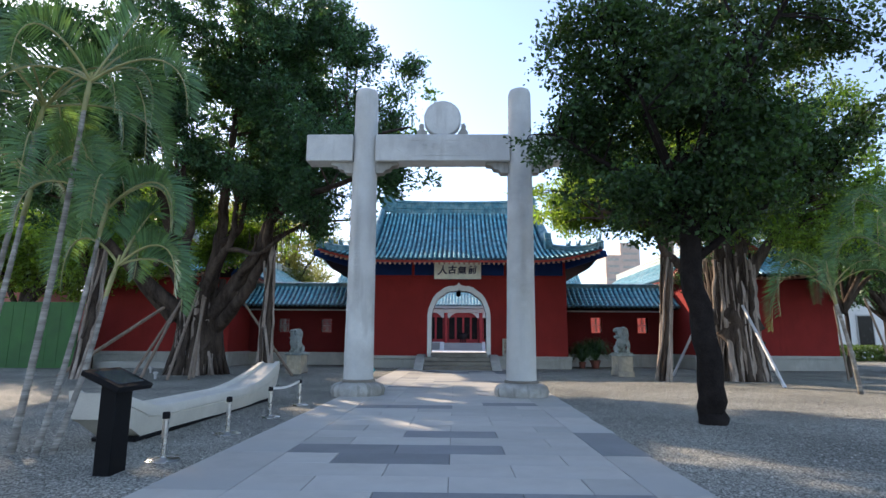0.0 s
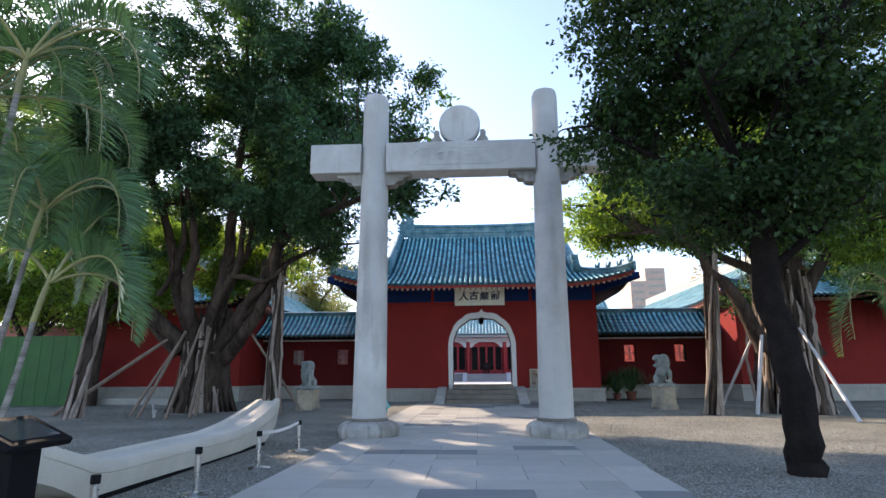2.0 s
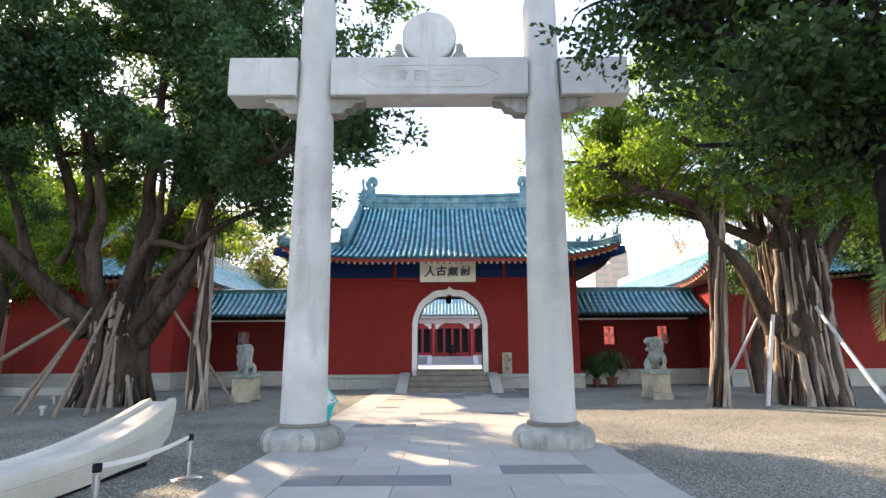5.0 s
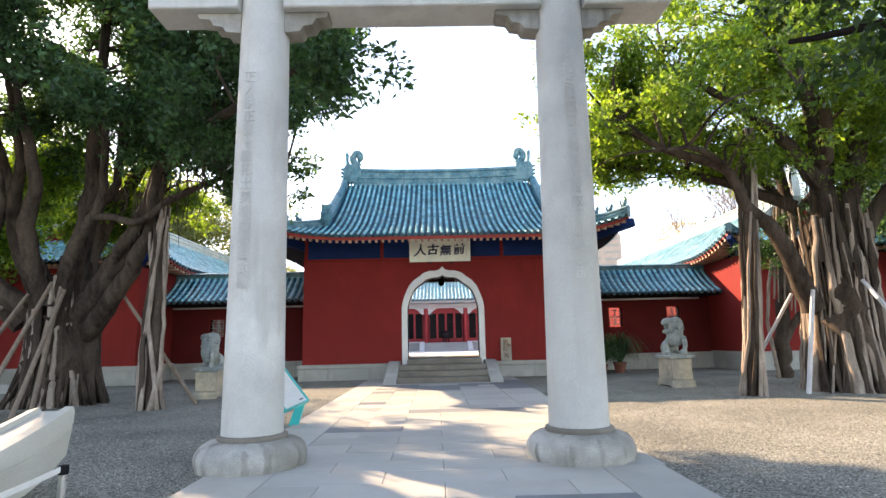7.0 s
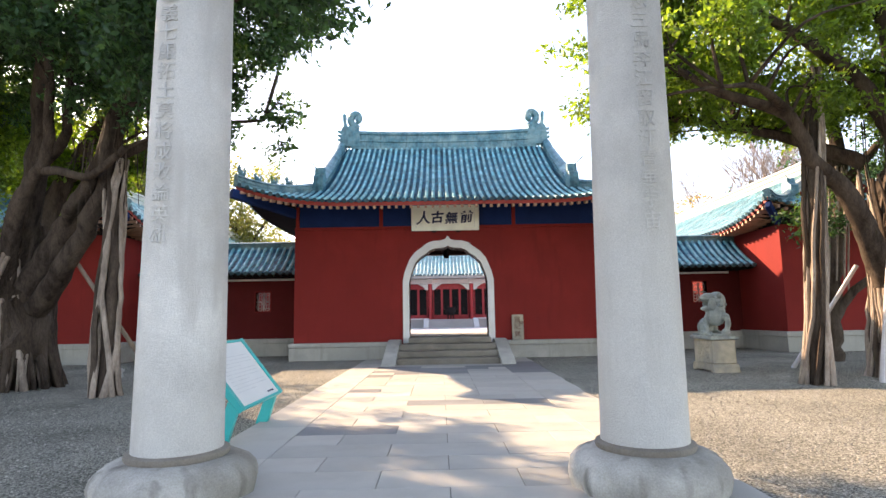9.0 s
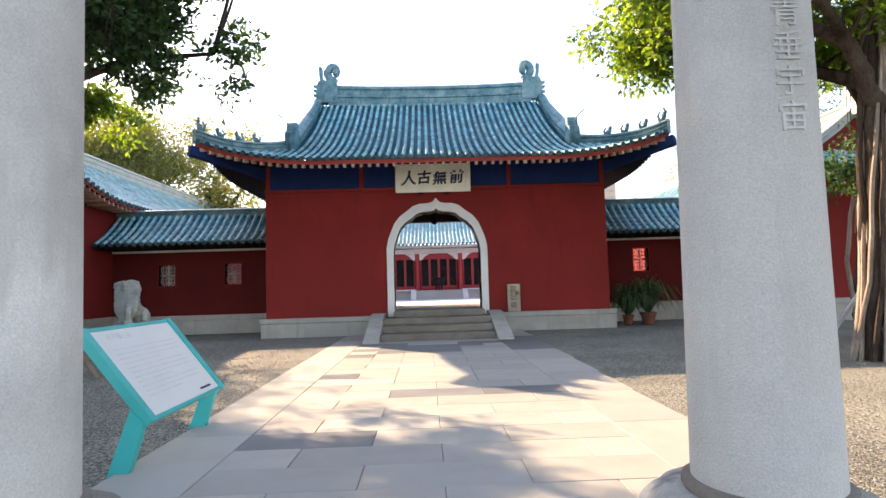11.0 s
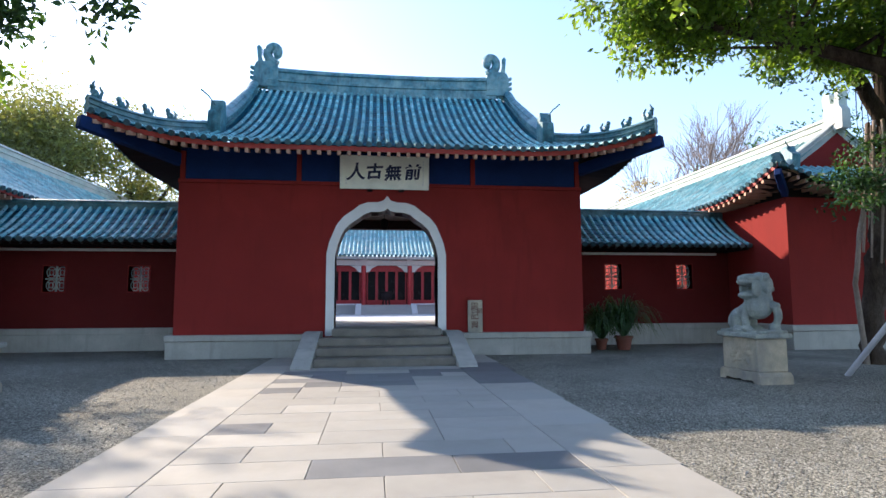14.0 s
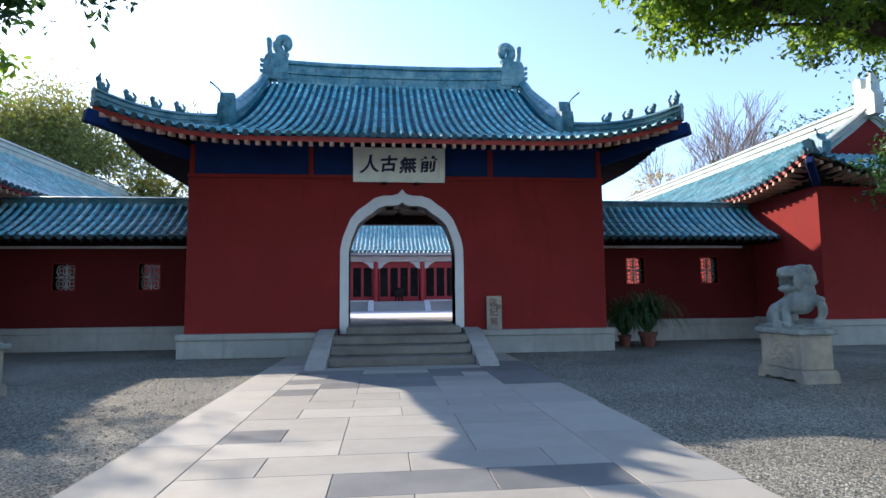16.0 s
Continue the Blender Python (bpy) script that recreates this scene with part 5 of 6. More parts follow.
# ---- banyan by the boat ----
bl = thing("banyan_tree", "old banyan with many spreading limbs and hanging aerial roots", "tree", "banyans")
TL = (-11.0, 24.2)
limb(bl, [(TL[0], TL[1], -0.1), (TL[0] + 0.05, TL[1], 1.2), (TL[0], TL[1], 2.6), (TL[0] - 0.05, TL[1], 3.4)], 0.86, 0.72, BARK, 3, 16, 5, "trunk")
root_bundle(bl, TL[0], TL[1], 0.95, 3.9, 95, 5, 0.75, 0.35)
LIMBS_L = [
    ([(-10.6, 24.0, 2.2), (-9.4, 23.6, 3.6), (-8.2, 23.0, 5.2), (-7.3, 22.6, 7.2), (-5.8, 21.5, 9.0)], 0.46, 0.12),
    ([(-10.9, 24.0, 2.8), (-10.3, 23.7, 4.6), (-10.0, 23.4, 6.6), (-9.6, 22.8, 9.5), (-9.0, 22.0, 12)], 0.40, 0.10),
    ([(-11.3, 24.2, 2.8), (-12.0, 23.6, 4.6), (-12.2, 23.0, 6.5), (-13.0, 22.0, 9.6)], 0.42, 0.10),
    ([(-11.6, 24.0, 2.4), (-12.8, 23.0, 3.8), (-14.0, 22.0, 5.3), (-15.5, 21.0, 7.4)], 0.40, 0.10),
    ([(-7.6, 22.6, 6.4), (-6.0, 21.0, 6.9), (-4.0, 19.2, 7.0), (-2.2, 17.8, 7.2)], 0.18, 0.05),
    ([(-9.2, 23.4, 4.0), (-8.6, 22.8, 4.4), (-8.0, 22.5, 5.0)], 0.22, 0.16),
    ([(-10.9, 24.6, 2.8), (-11.0, 25.4, 5.0), (-9.8, 26.0, 8.0), (-8.5, 26.0, 10.5)], 0.36, 0.1),
    ([(-12.1, 23.2, 5.4), (-11.4, 22.4, 6.8), (-11.3, 21.4, 9.0)], 0.2, 0.06),
    ([(-8.0, 22.9, 5.4), (-6.2, 23.3, 6.4), (-4.4, 23.4, 6.6)], 0.14, 0.04),
    ([(-6.0, 21.6, 8.8), (-3.6, 19.8, 8.9), (-1.3, 16.9, 8.2)], 0.14, 0.03),
    ([(-10.2, 23.6, 5.4), (-9.0, 22.9, 6.2), (-8.6, 22.2, 8.2)], 0.18, 0.06),
    ([(-10.7, 23.6, 2.6), (-10.1, 23.0, 4.4), (-9.2, 22.6, 5.6), (-8.9, 22.0, 7.6)], 0.24, 0.08),
    ([(-11.2, 23.6, 2.8), (-11.3, 22.8, 4.6), (-10.8, 22.2, 6.2), (-10.9, 21.4, 8.4)], 0.30, 0.09),
    ([(-11.9, 23.8, 2.3), (-13.4, 23.4, 4.0), (-13.9, 22.9, 6.0), (-14.4, 22.2, 8.4)], 0.30, 0.09),
    ([(-10.2, 23.9, 2.0), (-8.9, 23.2, 3.2), (-7.9, 22.6, 4.6), (-7.6, 22.4, 6.4)], 0.30, 0.14),
    ([(-9.6, 22.9, 5.2), (-8.8, 22.4, 5.1), (-7.9, 22.2, 4.9), (-7.0, 22.0, 5.5)], 0.11, 0.07),
    ([(-12.6, 23.1, 4.6), (-11.9, 22.6, 5.2), (-11.6, 22.0, 6.4)], 0.13, 0.06),
]
anch = []
for i, (pts, r0, r1) in enumerate(LIMBS_L):
    limb(bl, pts, r0, r1, BARK, 20 + i)
    anch += spline(pts, 4)[3:]
root_column(bl, (-7.4, 22.35, 0), (-7.55, 22.6, 5.4), 0.21, 61)
root_column(bl, (-13.7, 20.6, 0), (-14.1, 21.8, 5.0), 0.20, 62)
# The blob at (-15.8, 16.6) is out of view, added to shade the palms.
BL_BLOBS = [((-9.0, 23.0, 11.0), (4.6, 4.2, 4.8)), ((-4.9, 21.2, 9.3), (3.0, 3.6, 2.9)), ((-2.5, 17.9, 7.3), (1.7, 1.7, 1.25)), ((-13.2, 21.0, 9.2), (3.6, 3.8, 3.9)),
            ((-5.2, 23.4, 6.5), (1.7, 1.6, 1.0)), ((-9.5, 25.5, 9.4), (4.0, 2.5, 1.8)), ((-6.3, 20.0, 7.2), (2.4, 2.6, 1.4)), ((-13.5, 18.0, 10.5), (3.5, 3.3, 3.5)), ((-15.8, 16.6, 10.2), (2.6, 2.6, 2.2)), ((-2.2, 19.5, 11.2), (1.2, 1.2, 1.0)), ((-3.6, 19.7, 12.4), (1.5, 1.4, 1.0)), ((-5.4, 20.0, 13.5), (1.8, 1.6, 1.2)), ((-8.5, 20.5, 13.6), (4.5, 3.6, 2.6)), ((-16.5, 21.5, 8.5), (2.8, 3.0, 2.6))]
BL_LOW = [((-13.0, 26.0, 6.9), (2.6, 1.3, 1.3)), ((-11.3, 26.3, 6.0), (2.0, 1.1, 1.1)), ((-9.4, 26.6, 6.4), (1.8, 1.1, 0.9)), ((-11.6, 26.2, 7.6), (2.4, 1.0, 0.8)), ((-14.6, 25.6, 5.4), (1.4, 1.0, 0.8)), ((-1.0, 16.7, 8.9), (0.5, 0.5, 0.8)), ((-1.5, 16.9, 8.1), (0.7, 0.5, 0.5))]
cc = crown("crown", BL_BLOBS, 2350, 108, 0.165, LEAF, bl, 11, 0.36, 0.5, -0.1)
# rear and tip leaves take the sunlit colour
crown("lower_crown", BL_LOW, 400, 70, 0.17, LEAF_SUNLIT, bl, 14, 0.38, label="yellow-green leaves in sunlit colour, low in the tree")
twigs(bl, anch, cc, 260, BARK, 12)
hanging_roots(bl, [(-7.4, 22.5, 6.2), (-6.6, 22.3, 6.6), (-8.2, 22.4, 5.8), (-5.6, 21.2, 7.0)], 13)
for b, t in (((-11.4, 20.6, 0), (-11.4, 23.2, 3.1)), ((-10.2, 20.2, 0), (-10.7, 23.1, 3.4)), ((-9.5, 20.4, 0), (-10.4, 23.2, 3.2)), ((-12.2, 21.4, 0), (-11.6, 23.3, 2.8)), ((-9.9, 21.6, 0), (-10.5, 23.2, 3.3))):
    pole("timber_prop", b, t, 0.055, POLE, "weathered round timber pole propping the banyan", "banyan props")
pole("timber_prop", (-15.2, 21.6, 0), (-11.9, 23.6, 3.1), 0.075, POLE, "long pale timber pole propping the banyan", "banyan props")
pole("timber_prop", (-6.55, 23.2, 0), (-9.15, 23.4, 3.45), 0.05, POLE, "slanting dark pole propping a banyan limb", "banyan props")

# ---- banyan by the other lion ----
br = thing("banyan_tree", "broad banyan with pale cord-like roots and sunlit leaves", "tree", "banyans")
TR = (11.35, 23.0)
limb(br, [(TR[0], TR[1], -0.1), (TR[0], TR[1], 1.5), (TR[0] + 0.1, TR[1], 3.2), (TR[0] + 0.1, TR[1], 4.6)], 0.84, 0.68, BARK, 103, 16, 5, "trunk")
root_bundle(br, TR[0], TR[1], 0.98, 4.9, 105, 105, 0.4, 0.5)
LIMBS_R = [
    ([(10.4, 22.7, 2.2), (9.8, 22.4, 3.4), (9.2, 22.2, 4.4), (8.5, 22.1, 5.0), (8.0, 22.0, 6.0), (6.4, 21.8, 6.5), (5.0, 21.6, 7.2)], 0.30, 0.07),
    ([(10.9, 22.8, 3.5), (10.9, 22.5, 5.5), (10.7, 22.2, 7.6), (9.8, 21.8, 10.0)], 0.42, 0.10),
    ([(11.3, 22.9, 3.8), (11.9, 22.5, 6.0), (12.3, 22.2, 8.6), (13.2, 21.8, 10.5)], 0.38, 0.10),
    ([(11.7, 23.0, 3.5), (12.8, 22.6, 5.4), (14.2, 22.0, 7.0)], 0.34, 0.10),
    ([(10.8, 22.4, 5.6), (9.6, 22.0, 6.9), (8.0, 21.8, 8.0), (6.3, 21.6, 9.0)], 0.24, 0.06),
    ([(10.7, 22.0, 6.2), (9.9, 20.6, 7.0), (8.6, 19.6, 7.2)], 0.2, 0.06),
    ([(8.0, 22.0, 6.1), (6.6, 20.8, 6.2), (5.6, 20.3, 6.0)], 0.12, 0.04),
    ([(10.6, 23.2, 5.2), (9.0, 24.2, 6.3), (7.0, 24.5, 6.8), (4.8, 24.3, 6.9)], 0.2, 0.05),
]
anch = []
for i, (pts, r0, r1) in enumerate(LIMBS_R):
    limb(br, pts, r0, r1, BARK, 120 + i)
    anch += spline(pts, 4)[3:]
root_column(br, (8.15, 22.15, 0), (8.8, 22.2, 7.2), 0.18, 161)
BR_BLOBS = [((9.6, 22.4, 9.6), (4.3, 3.8, 3.6)), ((5.1, 21.9, 8.0), (2.2, 2.6, 2.0)), ((13.0, 21.2, 8.3), (3.6, 3.6, 3.4)), ((5.4, 20.6, 6.9), (1.5, 1.5, 0.7)),
            ((8.6, 19.6, 7.6), (2.2, 1.8, 1.4)), ((11.0, 25.0, 7.6), (2.6, 1.6, 1.3)), ((6.4, 24.4, 7.2), (2.1, 1.8, 0.9)), ((5.0, 24.2, 7.0), (1.4, 1.5, 0.7)), ((9.2, 24.8, 7.0), (2.0, 1.6, 0.8)), ((15.0, 22.0, 6.4), (2.6, 2.4, 1.8))]
cc = crown("crown", BR_BLOBS, 1200, 96, 0.15, LEAF_SUNLIT, br, 111, 0.36)
twigs(br, anch, cc, 240, BARK, 112)
hanging_roots(br, [(10.2, 22.2, 6.0), (11.6, 22.2, 6.2), (10.9, 22.0, 5.2)], 113)
pole("whitewashed_prop", (9.62, 22.2, 0), (10.15, 22.3, 2.7), 0.06, POLE_WHITE, "whitewashed pole propping the banyan trunk", "banyan props")
pole("whitewashed_prop", (9.85, 25.65, 0.0), (10.5, 23.75, 2.7), 0.055, POLE_WHITE, "pale slanting pole propping the banyan", "banyan props")
pole("whitewashed_prop", (11.0, 19.1, 0), (11.3, 22.0, 2.9), 0.055, POLE_WHITE, "pale pole propping the banyan trunk", "banyan props")

for b, t in (((15.9, 23.2, 0), (15.7, 23.3, 3.0)), ((17.4, 22.6, 0), (16.6, 22.8, 3.3))):
    pole("timber_prop", b, t, 0.045, POLE, "thin grey stake in the gravel beside the slender tree", "tree stakes")

# slim dark tree behind
sl = thing("slim_tree", "slim dark tree with pale supporting stems beside the hall", "tree")
limb(sl, [(12.35, 27.6, -0.05), (12.4, 27.55, 1.2), (12.6, 27.5, 2.6), (12.9, 27.5, 4.2), (13.1, 27.4, 6.0), (12.8, 27.2, 8.0)], 0.24, 0.17, BARK, 171, 10, 5, "trunk")
limb(sl, [(13.0, 27.4, 6.2), (11.6, 27.0, 7.6), (9.8, 26.4, 8.3), (7.8, 25.8, 8.6)], 0.2, 0.06, BARK, 175)
limb(sl, [(13.1, 27.4, 5.6), (14.2, 26.8, 7.0), (15.6, 26.4, 8.4)], 0.18, 0.06, BARK, 176)
for i in range(9):
    a = i * 0.7
    limb(sl, [(12.95 + 0.26 * math.cos(a), 27.45 + 0.26 * math.sin(a), 6.2), (12.85 + 0.33 * math.cos(a), 27.45 + 0.3 * math.sin(a), 4.8), (12.6 + 0.3 * math.cos(a), 27.45 + 0.28 * math.sin(a), 3.4 - 0.15 * i)], 0.05, 0.025, BARK_PALE, 180 + i, 6, 3, "aerial_root")
hanging_roots(sl, [(13.2, 27.2, 6.4), (12.2, 27.0, 7.2), (13.9, 27.0, 6.6)], 177)
limb(sl, [(12.3, 27.6, 1.0), (13.0, 27.2, 2.2), (14.4, 26.6, 3.4)], 0.16, 0.08, BARK, 172)
limb(sl, [(12.15, 27.5, -0.05), (11.9, 27.4, 2.0), (12.2, 27.3, 4.2)], 0.07, 0.05, BARK_PALE, 173, 7)
crown("crown", [((11.9, 26.8, 4.4), (0.9, 0.8, 0.6)), ((13.2, 26.6, 5.6), (1.6, 1.2, 0.8)), ((11.6, 26.6, 8.0), (2.2, 1.5, 1.0)), ((8.6, 26.0, 8.7), (2.4, 1.5, 0.9)), ((15.0, 26.6, 7.6), (1.8, 1.4, 1.0))], 330, 56, 0.14, LEAF, sl, 174, 0.36)

# ---- dark ficus beside the path ----
fx = thing("ficus_tree", "dense dark ficus with a straight black trunk by the path", "tree")
limb(fx, [(4.80, 10.55, -0.05), (4.74, 10.55, 0.25), (4.70, 10.5, 1.2), (4.60, 10.5, 2.4), (4.50, 10.5, 3.6), (4.5, 10.5, 5.0)], 0.27, 0.17, BARK_DARK, 201, 12, 4, "trunk")
anch = []
rnd_f = random.Random(8)
for i in range(12):
    a = 2 * math.pi * i / 12 + rnd_f.uniform(-0.2, 0.2)
    r = rnd_f.uniform(1.6, 2.6)
    z = rnd_f.uniform(4.2, 7.6)
    pts = [(4.52, 10.5, 2.9 + 0.15 * i), (4.55 + math.cos(a) * r * 0.5, 10.5 + math.sin(a) * r * 0.5, (3.2 + 0.12 * i + z) / 2), (4.6 + math.cos(a) * r, 10.5 + math.sin(a) * r, z)]
    limb(fx, pts, 0.09, 0.03, BARK_DARK, 210 + i, 7, 5)
    anch += spline(pts, 4)[2:]
FX_BLOBS = [((4.9, 10.5, 6.3), (3.1, 2.7, 2.5)), ((4.6, 10.5, 4.6), (2.2, 2.0, 1.3)), ((2.6, 10.4, 5.9), (1.0, 1.1, 1.2)), ((2.9, 10.4, 7.6), (1.1, 1.1, 0.8)), ((6.8, 10.6, 5.2), (1.2, 1.3, 1.0)), ((3.2, 10.3, 4.3), (1.0, 1.0, 0.6)), ((7.4, 10.7, 6.9), (1.3, 1.4, 1.5))]
cc = crown("crown", FX_BLOBS, 1250, 62, 0.10, LEAF_DARK, fx, 211, 0.27, 0.6, 0.0, width=0.6)
twigs(fx, anch, cc, 220, BARK_DARK, 212, 0.016)


# ---- palms ----
def frond(parent, base, az, reach, lift, drop, seed, leaflet=0.5, pairs=58):
    """An arching palm frond: a rib that rises, curves over and hangs, with two rows of leaflets on its back."""
    rnd = random.Random(seed)
    b = Vector(base)
    h = Vector((math.cos(az), math.sin(az), 0))
    flat = Vector((-h.y, h.x, 0))
    sway = rnd.uniform(-0.12, 0.12)
    pts = [b + h * reach * math.sin(u * 1.62) + flat * sway * u * u + Vector((0, 0, 4 * lift * u - (4 * lift + drop) * u * u)) for u in [i / 12 for i in range(13)]]
    f = part("frond", Geo().tube(pts, [0.020 - 0.016 * i / 12 for i in range(13)], 6), CROWNSHAFT, parent, "arching palm frond", smooth=70)
    P = spline(pts, 5)
    g = Geo()
    for i in range(pairs):
        u = 0.20 + 0.80 * i / pairs
        k = min(len(P) - 2, int(u * (len(P) - 1)))
        p = Vector(P[k])
        ax = (Vector(P[k + 1]) - p).normalized()
        back = flat.cross(ax).normalized() * -1
        if back.z < 0 and u < 0.3:
            back = -back
        ln = leaflet * (math.sin(math.pi * min(0.93, 0.24 + u * 0.70)) ** 0.6) * rnd.uniform(0.88, 1.08)
        for s in (-1, 1):
            out = (flat * s * 0.75 + ax * 0.55 + back * rnd.uniform(0.5, 0.75)).normalized()
            q1 = p + out * ln * 0.5
            q2 = p + out * ln + Vector((0, 0, -ln * rnd.uniform(0.04, 0.16)))
            w = (ax - out * ax.dot(out)).normalized() * 0.015
            g.add([p, q1 + w, q2, q1 - w], [(0, 1, 2, 3)])
    tagged(part("leaflet_blade", g, PALM, f, smooth=0), kind="stuff")


def palm(parent, base, top, r, seed, fronds, leaflet=0.5):
    """A slim ringed palm; fronds: (degrees from +x, reach, lift, drop)."""
    b, t = Vector(base), Vector(top)
    n = int((t - b).length / 0.085)
    pts, rad = [], []
    for i in range(n):
        p = b.lerp(t, i / (n - 1)) + Vector((0.05 * math.sin(math.pi * i / n), 0, 0))
        q = r * (1.2 - 0.45 * i / n)
        step = (t - b).normalized()
        pts += [p, p + step * 0.012, p + step * 0.03]
        rad += [q, q * 1.09, q]
    part("trunk", Geo().tube(pts, rad, 10), PALM_TRUNK, parent, "grey ringed trunk", smooth=70)
    top2 = t + (t - b).normalized() * 0.6
    part("crownshaft", Geo().tube([t, t.lerp(top2, 0.5), top2], [r * 0.8, r * 0.95, r * 0.4], 10), CROWNSHAFT, parent, "yellow-green crownshaft", smooth=70)
    for i, (az, reach, lift, drop) in enumerate(fronds):
        frond(parent, top2 - Vector((0, 0, 0.14)), radians(az), reach, lift, drop, seed * 20 + i, leaflet)


def spray(seed, n, reach):
    rnd = random.Random(seed)
    return [(360 * i / n + rnd.uniform(-18, 18), reach * rnd.uniform(0.75, 1.1), reach * rnd.uniform(0.2, 0.62), reach * rnd.uniform(0.05, 0.7)) for i in range(n)]


pl = thing("palm_clump", "clump of slim ringed palms with arching green fronds", "palm", "palms")
palm(pl, (-5.42, 7.2, -0.02), (-5.02, 7.2, 4.5), 0.040, 1, [(-8, 1.45, 0.38, 0.55), (50, 0.9, 0.7, -0.5), (75, 1.2, 0.6, 0.1), (150, 1.5, 0.5, 0.4), (188, 1.3, 0.3, 0.7), (250, 1.0, 0.5, 0.2), (20, 0.5, 0.5, -1.2)], 0.5)
palm(pl, (-5.04, 7.1, -0.02), (-4.72, 7.35, 2.75), 0.034, 2, [(-5, 0.95, 0.42, 0.35), (60, 0.9, 0.5, 0.2), (140, 1.0, 0.45, 0.3), (200, 1.1, 0.4, 0.4), (290, 0.7, 0.4, 0.3)], 0.46)
palm(pl, (-4.93, 7.25, -0.02), (-4.5, 7.3, 1.95), 0.034, 3, [(0, 0.8, 0.35, 0.4), (30, 0.8, 0.2, 0.6), (100, 0.8, 0.5, 0.1), (170, 0.9, 0.45, 0.3), (60, 0.4, 0.45, -0.8)], 0.46)
palm(pl, (-6.35, 7.4, -0.02), (-6.0, 7.6, 3.1), 0.04, 4, spray(4, 10, 1.35), 0.5)
palm(pl, (-6.75, 7.7, -0.02), (-6.3, 8.0, 4.5), 0.04, 5, spray(5, 11, 1.6), 0.55)
pr = thing("palm_clump", "dark green palm clump beside the second banyan", "palm", "palms")
for i, (b, t) in enumerate((((12.3, 16.4, -0.02), (12.6, 16.2, 3.6)), ((12.9, 16.8, -0.02), (13.4, 16.6, 4.6)), ((11.9, 16.9, -0.02), (11.4, 16.8, 2.6)))):
    palm(pr, b, t, 0.06, 31 + i, spray(31 + i, 6, 1.8), 0.55)

# ---- boat-shaped bench ----
boat = thing("stone_boat", "long cream stone boat sculpture with an upswept prow", "sculpture")
ys = [7.6 + 6.9 * k / 30 for k in range(31)]
g = Geo()
vs, fs = [], []
for y in ys:
    t = (y - 7.6) / 6.9
    top = 0.44 + 0.46 * max(0, (t - 0.62) / 0.38) ** 1.7 + 0.32 * max(0, (0.16 - t) / 0.16) ** 1.5
    w = 0.42 * (1 - 0.35 * max(0, (t - 0.6) / 0.4) ** 1.5 - 0.22 * max(0, (0.07 - t) / 0.07))
    bot = 0.04 + 0.30 * max(0, (t - 0.88) / 0.12) ** 1.5 + 0.33 * max(0, (0.085 - t) / 0.085) ** 0.6
    cx = -4.72 + 0.07 * t
    mid = bot + (top - bot) * 0.62
    for a, z in ((-w * 0.78, bot), (w * 0.78, bot), (w * 0.96, mid - 0.012), (w * 0.93, mid), (w * 0.98, mid + 0.014), (w, top - 0.06), (w * 0.93, top), (w * 0.55, top), (w * 0.45, top - 0.05), (-w * 0.45, top - 0.05), (-w * 0.55, top), (-w, top - 0.03), (-w * 0.95, mid)):
        vs.append((cx + a, y, z))
m_ = 13
for i in range(30):
    for j in range(m_):
        fs.append((i * m_ + j, i * m_ + (j + 1) % m_, (i + 1) * m_ + (j + 1) % m_, (i + 1) * m_ + j))
fs += [tuple(range(m_)), tuple(30 * m_ + j for j in range(m_))]
g.add(vs, fs)
part("hull", g, BOAT, boat, smooth=35)
part("base_strip", Geo().box(-5.0, 8.1, 0.0, -4.36, 13.7, 0.06, 0.01), BLACK, boat, "dark recessed base")


def stanchion(x, y):
    s = thing("barrier_post", "polished steel barrier post with a round foot", "barrier post", "barrier posts", (x, y, 0))
    part("foot", Geo().lathe([(0.20, 0), (0.20, 0.014), (0.18, 0.024), (0.06, 0.034), (0.036, 0.04)], (0, 0, 0), 24), STEEL, s)
    part("post", Geo().lathe([(0.036, 0.035), (0.036, 0.48)], (0, 0, 0), 16), STEEL, s)
    part("belt_head", Geo().lathe([(0.038, 0.48), (0.044, 0.485), (0.044, 0.55), (0.038, 0.56), (0.012, 0.563)], (0, 0, 0), 16), BLACK, s, "black belt head")
    return s


for y in (6.95, 8.85, 10.8, 12.8):
    stanchion(-3.37, y)
g = Geo()
sec = [(y, 0.53 - 0.05 * math.sin(math.pi * (y - 10.84) / 1.92)) for y in [10.84 + 1.92 * k / 10 for k in range(11)]]
g.prism([(y, z - 0.025) for y, z in sec] + [(y, z + 0.025) for y, z in sec[::-1]], lambda a, b, d: (d, a, b), -3.372, -3.368)
solid("barrier_belt", g, BELT, "white belt stretched between two barrier posts", "belt")

# ---- black information lectern ----
lec = thing("information_lectern", "black steel lectern with a tilted grey panel", "lectern", at=(-3.60, 6.28, 0))
part("post", Geo().box(-0.09, -0.15, 0, 0.09, 0.15, 0.93, 0.006), BLACK, lec)
TM = Matrix.Translation((0.0, 0.0, 0.985)) @ Matrix.Rotation(radians(90), 4, "Z") @ Matrix.Rotation(radians(24), 4, "X")
top = part("top", Geo().box(-0.33, -0.23, -0.035, 0.33, 0.23, 0.03, 0.012, TM), BLACK, lec, "tilted black tray")
part("panel", Geo().box(-0.25, -0.155, 0.031, 0.25, 0.155, 0.036, 0.001, TM), SCREEN, top, "glossy grey panel")

